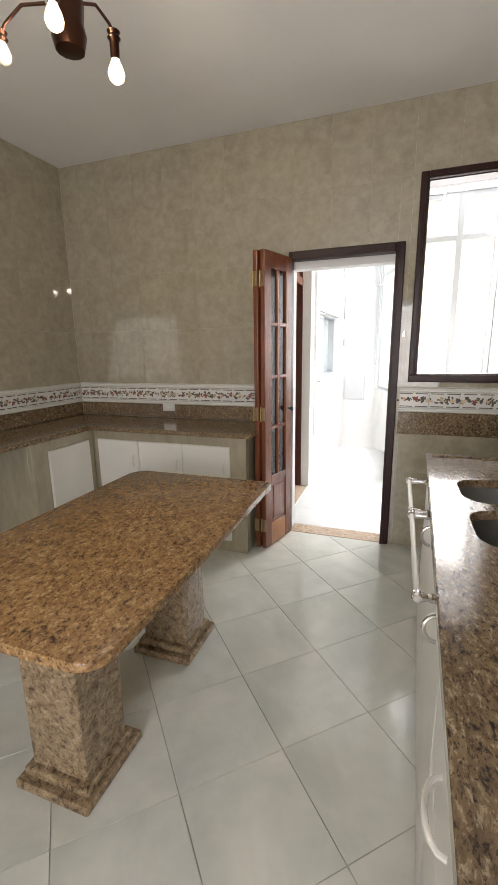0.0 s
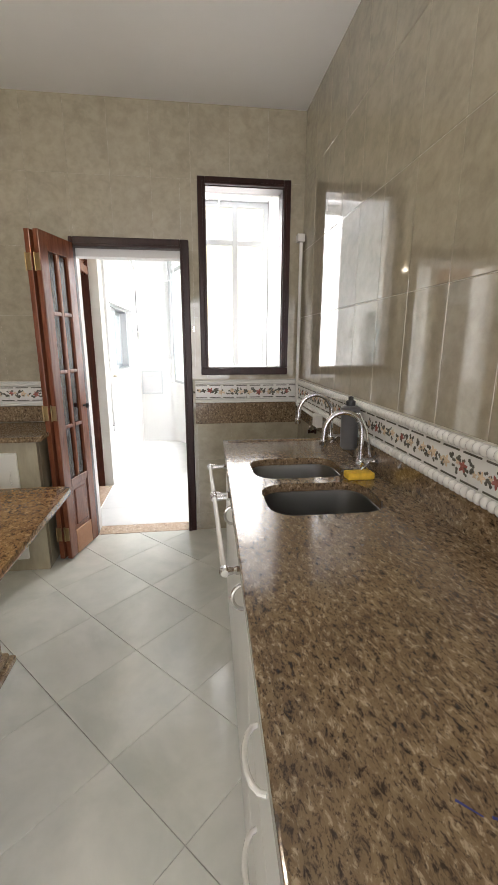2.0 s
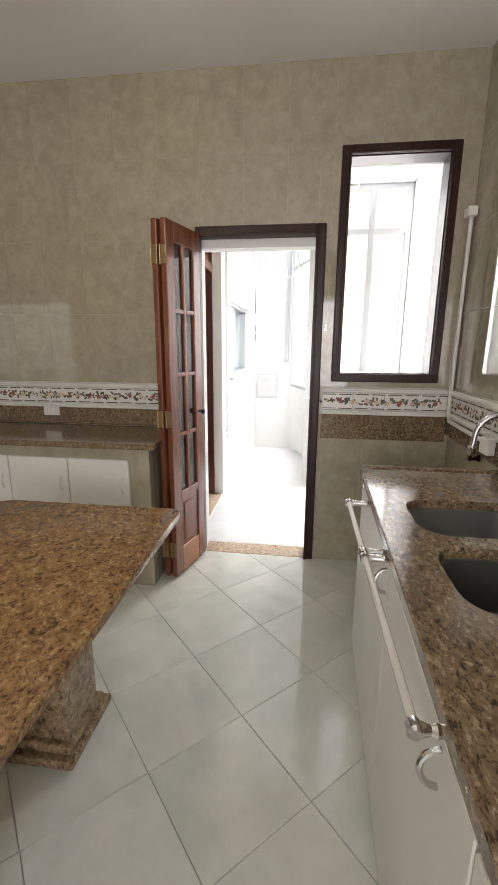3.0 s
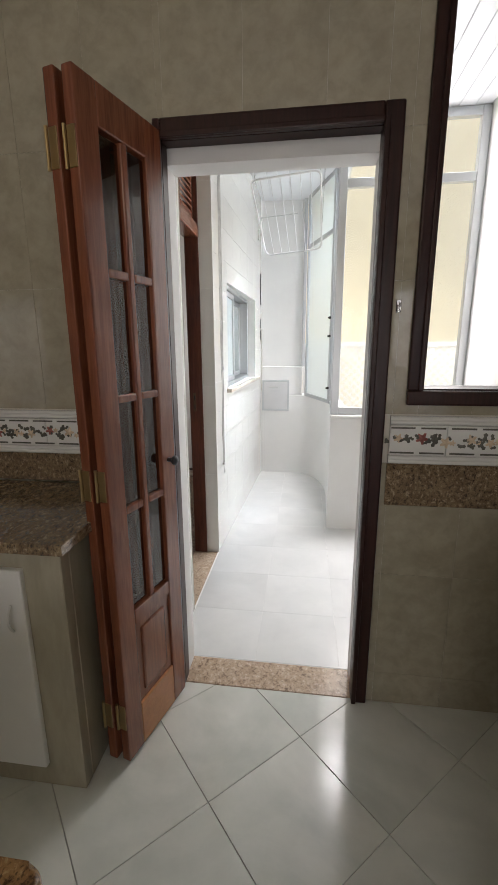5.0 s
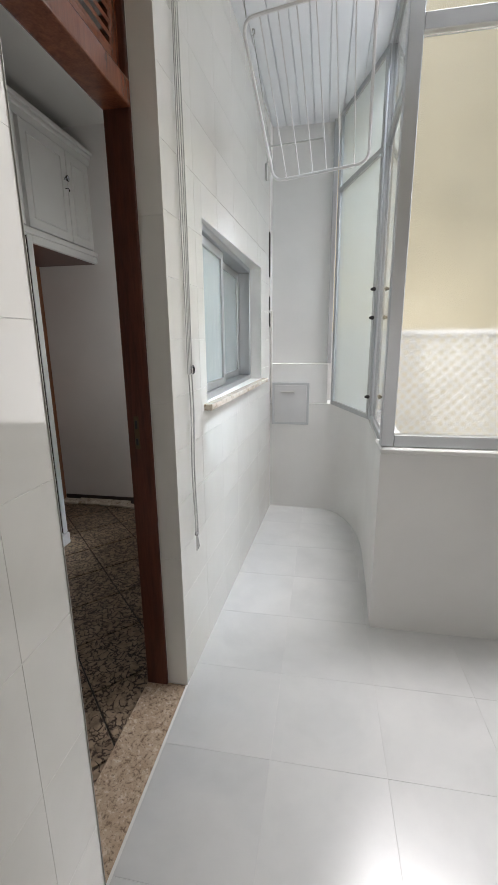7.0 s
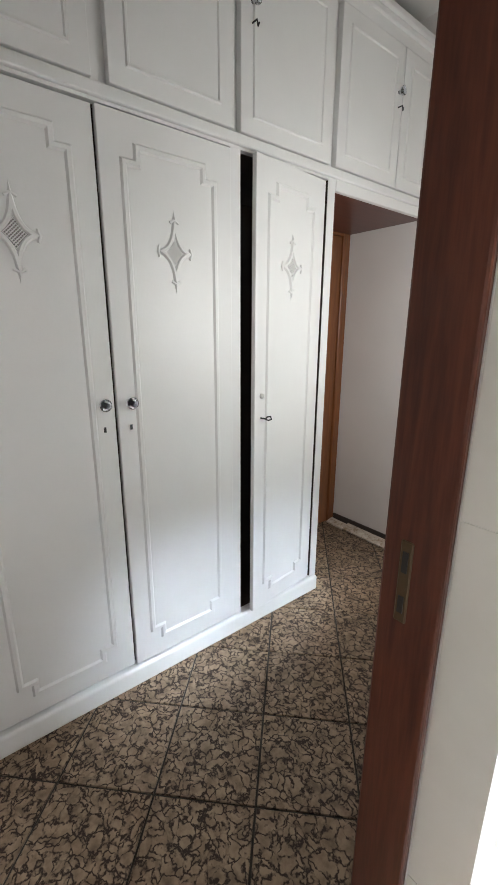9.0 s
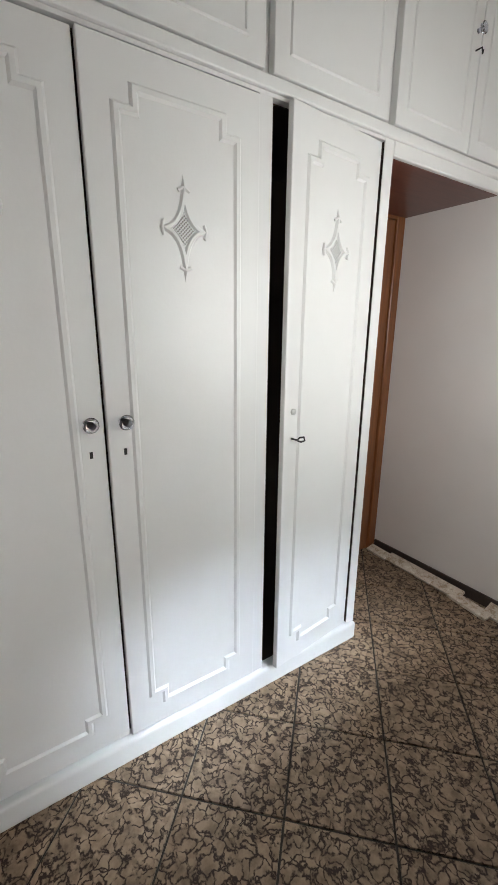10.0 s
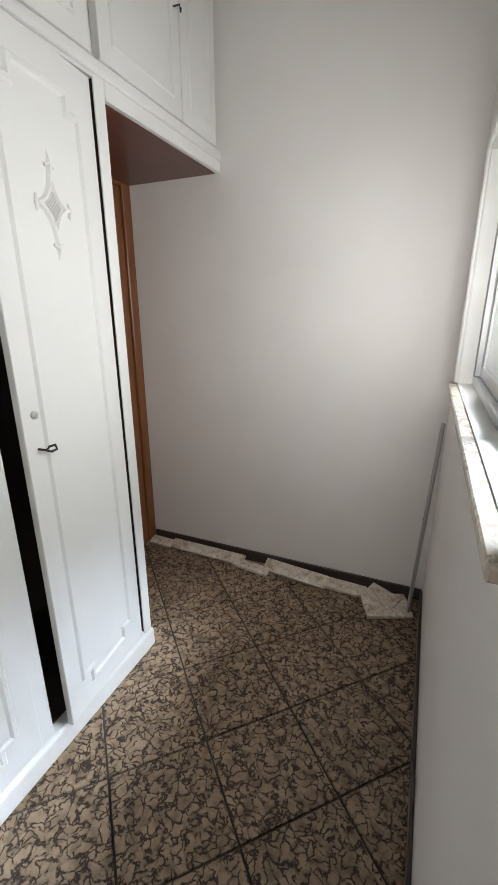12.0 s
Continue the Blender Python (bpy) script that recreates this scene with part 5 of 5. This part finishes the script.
def wardrobe():
    th = thing("wardrobe", (-2.09, 4.45, 0), "white painted built-in wardrobe, one door ajar", "wardrobe")
    y0, y1 = 3.405, 5.51
    # inner boards are coloured near-black so the door gaps read as shade
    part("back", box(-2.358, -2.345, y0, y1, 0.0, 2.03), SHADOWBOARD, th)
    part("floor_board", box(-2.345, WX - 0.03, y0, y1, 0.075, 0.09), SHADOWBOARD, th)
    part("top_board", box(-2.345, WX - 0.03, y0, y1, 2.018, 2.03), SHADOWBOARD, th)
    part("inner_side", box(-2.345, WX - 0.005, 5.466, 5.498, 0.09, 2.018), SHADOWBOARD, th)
    part("end_panel", box(-2.345, WX - 0.004, 5.498, y1, 0.0, 2.03), WARDROBE, th)
    part("end_strip", box(WX - 0.004, WX + 0.001, 5.464, y1, 0.085, 2.03, 0.001), WARDROBE, th)
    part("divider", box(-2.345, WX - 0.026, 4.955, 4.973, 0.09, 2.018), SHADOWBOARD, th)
    bm = box(WX - 0.06, WX + 0.017, y0, y1 + 0.003, 0.0, 0.085, 0.011, segs=3)
    part("plinth", bm, WARDROBE, th)
    for a, b in ((4.940, 4.990), (3.93, 3.976)):
        part("stile", box(WX - 0.026, WX - 0.001, a, b, 0.085, 2.03, 0.003), WARDROBE, th)
    part("rail", box(WX - 0.026, WX - 0.0005, y0, y1, 2.020, 2.03), WARDROBE, th)
    wardrobe_door(th, 3.43, 3.928, 3.88)
    wardrobe_door(th, 3.978, 4.453, 4.414)
    wardrobe_door(th, 4.459, 4.937, 4.502, Matrix.Translation((0.011, 0, 0)))
    hinge = Matrix.Translation((WX, 5.450, 0))
    d = wardrobe_door(th, 5.022, 5.450, None, hinge @ pose(0, 0, 0, 0, 0, 6.3) @ hinge.inverted())
    m = hinge @ pose(0, 0, 0, 0, 0, 6.3) @ hinge.inverted()

    def add(name, bm, mt, label):
        bmesh.ops.transform(bm, verts=bm.verts, matrix=m)
        part(name, bm, mt, d, label, True)

    add("lock", lathe([(0.011, 0), (0.011, 0.006), (0.006, 0.010)], (WX, 5.062, 1.128), "X", sides=12), STEEL, "small steel lock cylinder")
    add("key", tube([(WX, 5.060, 1.035), (WX + 0.028, 5.060, 1.035), (WX + 0.03, 5.068, 1.043), (WX + 0.034, 5.085, 1.043), (WX + 0.034, 5.09, 1.030), (WX + 0.03, 5.075, 1.027), (WX + 0.028, 5.062, 1.033)], 0.0035, sides=6), BLACK, "dark key left in the lock")


wardrobe()


def overhead_cabinet():
    th = thing("overhead_cabinet", (-2.09, 4.85, 2.0), "white painted overhead cupboards above the wardrobe", "cabinet")
    part("body", box(-2.345, WX - 0.024, 3.405, 6.268, 2.055, 2.70), WARDROBE, th)
    part("bottom_board", box(-2.358, WX - 0.024, 5.512, 6.268, 1.985, 2.0, 0.002), REDBOARD, th, "red-brown varnished underside")
    part("bottom_rail", box(WX - 0.024, WX + 0.010, 3.405, 6.268, 2.0315, 2.068, 0.006, segs=2), WARDROBE, th)
    part("valance", box(WX - 0.022, WX + 0.002, 5.512, 6.268, 1.984, 2.0315, 0.004), WARDROBE, th)
    part("top_rail", box(WX - 0.024, WX, 3.405, 6.268, 2.655, 2.70), WARDROBE, th)
    for k, (z0, z1, o) in enumerate(((2.70, 2.725, 0.016), (2.725, 2.75, 0.032))):
        part("cornice", box(-2.35, WX + o, 3.405, 6.268, z0, z1, 0.006, segs=2), WARDROBE, th)
    edges = [3.44, 3.93, 3.98, 4.46, 4.51, 4.955, 4.985, 5.465, 5.50, 5.945, 5.952, 6.225]
    for i in range(0, len(edges), 2):
        a, b = edges[i], edges[i + 1]
        d = part("door", box(WX - 0.022, WX + 0.006, a, b, 2.075, 2.650, 0.003, segs=2), WARDROBE, th)
        part("bead", strip_loop([(a + 0.06, 2.135), (b - 0.06, 2.135), (b - 0.06, 2.59), (a + 0.06, 2.59)], WX + 0.0058, 0.014, 0.006), WARDROBE, d)
        if i in (2, 6, 8):
            ky = b - 0.03 if i == 8 else a + 0.05
            part("knob", lathe([(0.008, 0), (0.008, 0.012), (0.018, 0.018), (0.02, 0.026), (0.006, 0.034)], (WX + 0.006, ky, 2.465), "X", sides=14), PORCELAIN, d, "cut glass knob", True)
            part("key", tube([(WX + 0.006, ky, 2.405), (WX + 0.03, ky, 2.405), (WX + 0.032, ky + 0.004, 2.385), (WX + 0.03, ky + 0.01, 2.40)], 0.003, sides=6), BLACK, d, "dark key", True)


overhead_cabinet()

bd = thing("door_1", (-2.35, 5.87, 0), "closed varnished brown wooden door in the recess", "door", kind="structure")
part("frame", box(-2.36, -2.325, 6.205, 6.268, 0, 2.03, 0.004), BROWNDOOR, bd)
part("frame", box(-2.36, -2.325, 5.515, 5.56, 0, 2.03, 0.004), BROWNDOOR, bd)
part("frame", box(-2.36, -2.325, 5.56, 6.205, 1.97, 2.03, 0.004), BROWNDOOR, bd)
part("leaf", box(-2.36, -2.338, 5.562, 6.203, 0.005, 1.968, 0.003), BROWNDOOR, bd)

# skirting and loose stone strips
solo("baseboard_end", box(-2.32, -0.745, 6.256, 6.268, 0.0, 0.062, 0.002), DARKBASE, "dark brown skirting with joints along the wall", "skirting", "structure")
solo("baseboard_side", box(-0.752, -0.7405, 4.42, 6.255, 0.0, 0.06, 0.002), DARKBASE, "dark brown skirting under the window", "skirting", "structure")


def stone_strip(x, y, L, w, yaw, tilt, label):
    bm = box(-L / 2, L / 2, -w / 2, w / 2, 0, 0.018, 0.003)
    rnd = random.Random(int(x * 1000))
    for v in bm.verts:
        v.co.x += rnd.uniform(-0.004, 0.004)
        v.co.y += rnd.uniform(-0.002, 0.002)
    m = pose(x, y, 0.0, 0, 0, yaw) @ pose(0, 0, 0, tilt, 0, 0)
    bmesh.ops.transform(bm, verts=bm.verts, matrix=m)
    lo = min(v.co.z for v in bm.verts)
    bmesh.ops.translate(bm, verts=bm.verts, vec=(0, 0, 0.0005 - lo))
    solo("stone_strip", bm, SILL, label, "stone strip", group="loose skirting pieces")


stone_strip(-2.24, 6.215, 0.16, 0.06, -4, 20, "loose pale stone skirting piece on the floor")
stone_strip(-1.93, 6.215, 0.48, 0.07, -1, 22, "long loose pale stone skirting piece against the wall")
stone_strip(-1.63, 6.18, 0.22, 0.06, -8, 8, "loose pale stone skirting piece on the floor")
stone_strip(-1.38, 6.205, 0.36, 0.08, -6, 24, "long loose pale stone skirting piece against the wall")
stone_strip(-1.12, 6.20, 0.24, 0.07, -3, 14, "loose pale stone skirting piece on the floor")
stone_strip(-0.90, 6.13, 0.22, 0.15, 22, 6, "broken stone slab lying on the floor corner")
stone_strip(-0.93, 6.17, 0.16, 0.12, -30, 14, "broken stone slab leaning on another piece")

rod = thing("metal_rod", (-0.775, 6.16, 0), "thin aluminium rod leaning in the corner", "rod")
part("rod", tube([(-0.80, 6.12, 0.004), (-0.757, 6.20, 0.93)], 0.009, sides=8), RODMETAL, rod, smooth=True)

# ---- tile pieces, last ----
K_HOLES = [(DOOR[0] - 0.0, DOOR[1] + 0.0, -1, DOOR[3] + 0.0), (WIN[0], WIN[1], WIN[2], WIN[3])]
tile_wall(wall_end, "y", KY1, -1, KX0, KX1, 1.196, KH, 0.26, 0.44, 1.09, 1.196, K_HOLES, KTILE, depth=0.0014, gap=0.0007)
tile_wall(wall_end, "y", KY1, -1, 0.286, KX1, 0.0, 1.02, 0.26, 0.44, 1.09, 1.02 - 0.88, [], KTILE, depth=0.0014, gap=0.0007)
tile_wall(wall_right, "x", KX1, -1, KY0, KY1 - 0.006, 1.196, KH, 0.26, 0.445, 1.135, 1.196, [], KTILE, gap=0.0028)
tile_wall(wall_right, "x", KX1, -1, 2.42, KY1 - 0.006, 0.0, 1.02, 0.26, 0.44, 1.135, 0.14, [], KTILE, gap=0.0014)
tile_wall(wall_left, "x", KX0, 1, 0.2, KY1 - 0.006, 1.196, KH, 0.26, 0.44, 1.135, 1.196, [], KTILE, depth=0.0014, gap=0.0007)
tile_wall(wall_left, "x", KX0, 1, 0.2, 2.15, 0.0, 1.02, 0.26, 0.44, 1.135, 0.14, [], KTILE, gap=0.0014)
tile_floor(kfloor, KX0 + 0.01, KX1 - 0.01, KY0 + 0.2, KY1 - 0.001, 0.3967, -0.04, 1.355, 43, -0.006, KFLOOR, gap=0.0024, gap2=0.0012)
S_HOLES = [(SDOOR[0], SDOOR[1], SDOOR[2] - 1, SDOOR[3]), (SWIN[0], SWIN[1], SWIN[2], SWIN[3])]
tile_wall(wall_service, "x", SX, 1, KY1 + 0.152, 4.41, 0.0, 2.9, 0.2, 0.3, 3.59, 0.23, S_HOLES, STILE, depth=0.0012, gap=0.0008)
tile_wall(wall_service, "x", SX, 1, 4.416, 6.40, 0.0, 2.9, 0.3, 0.2, 4.416, 0.0, S_HOLES, STILE, depth=0.0012, gap=0.0008, xf=SLANT)
tile_wall(wall_service, "y", 4.416, -1, -0.654, SX + 0.004, 0.003, 2.56, 0.2, 0.6, -0.6545, -0.02, [], STILE, depth=0.0012, gap=0.0008)
tile_wall(wall_service, "y", 3.74, 1, -0.654, SX + 0.004, 0.003, 2.56, 0.2, 0.6, -0.6545, -0.02, [], STILE, depth=0.0012, gap=0.0008)
tile_floor(sfloor, -0.57, 1.12, KY1 + 0.156, 6.5, 0.385, -0.195, 3.77, 0, 0.0028, SFLOOR, depth=0.0012, gap=0.0008)
tile_floor(rfloor, -2.35, -0.745, KY1 + 0.16, 6.268, 0.318, -1.392, 4.766, 45, -0.006, RFLOOR, gap=0.007)
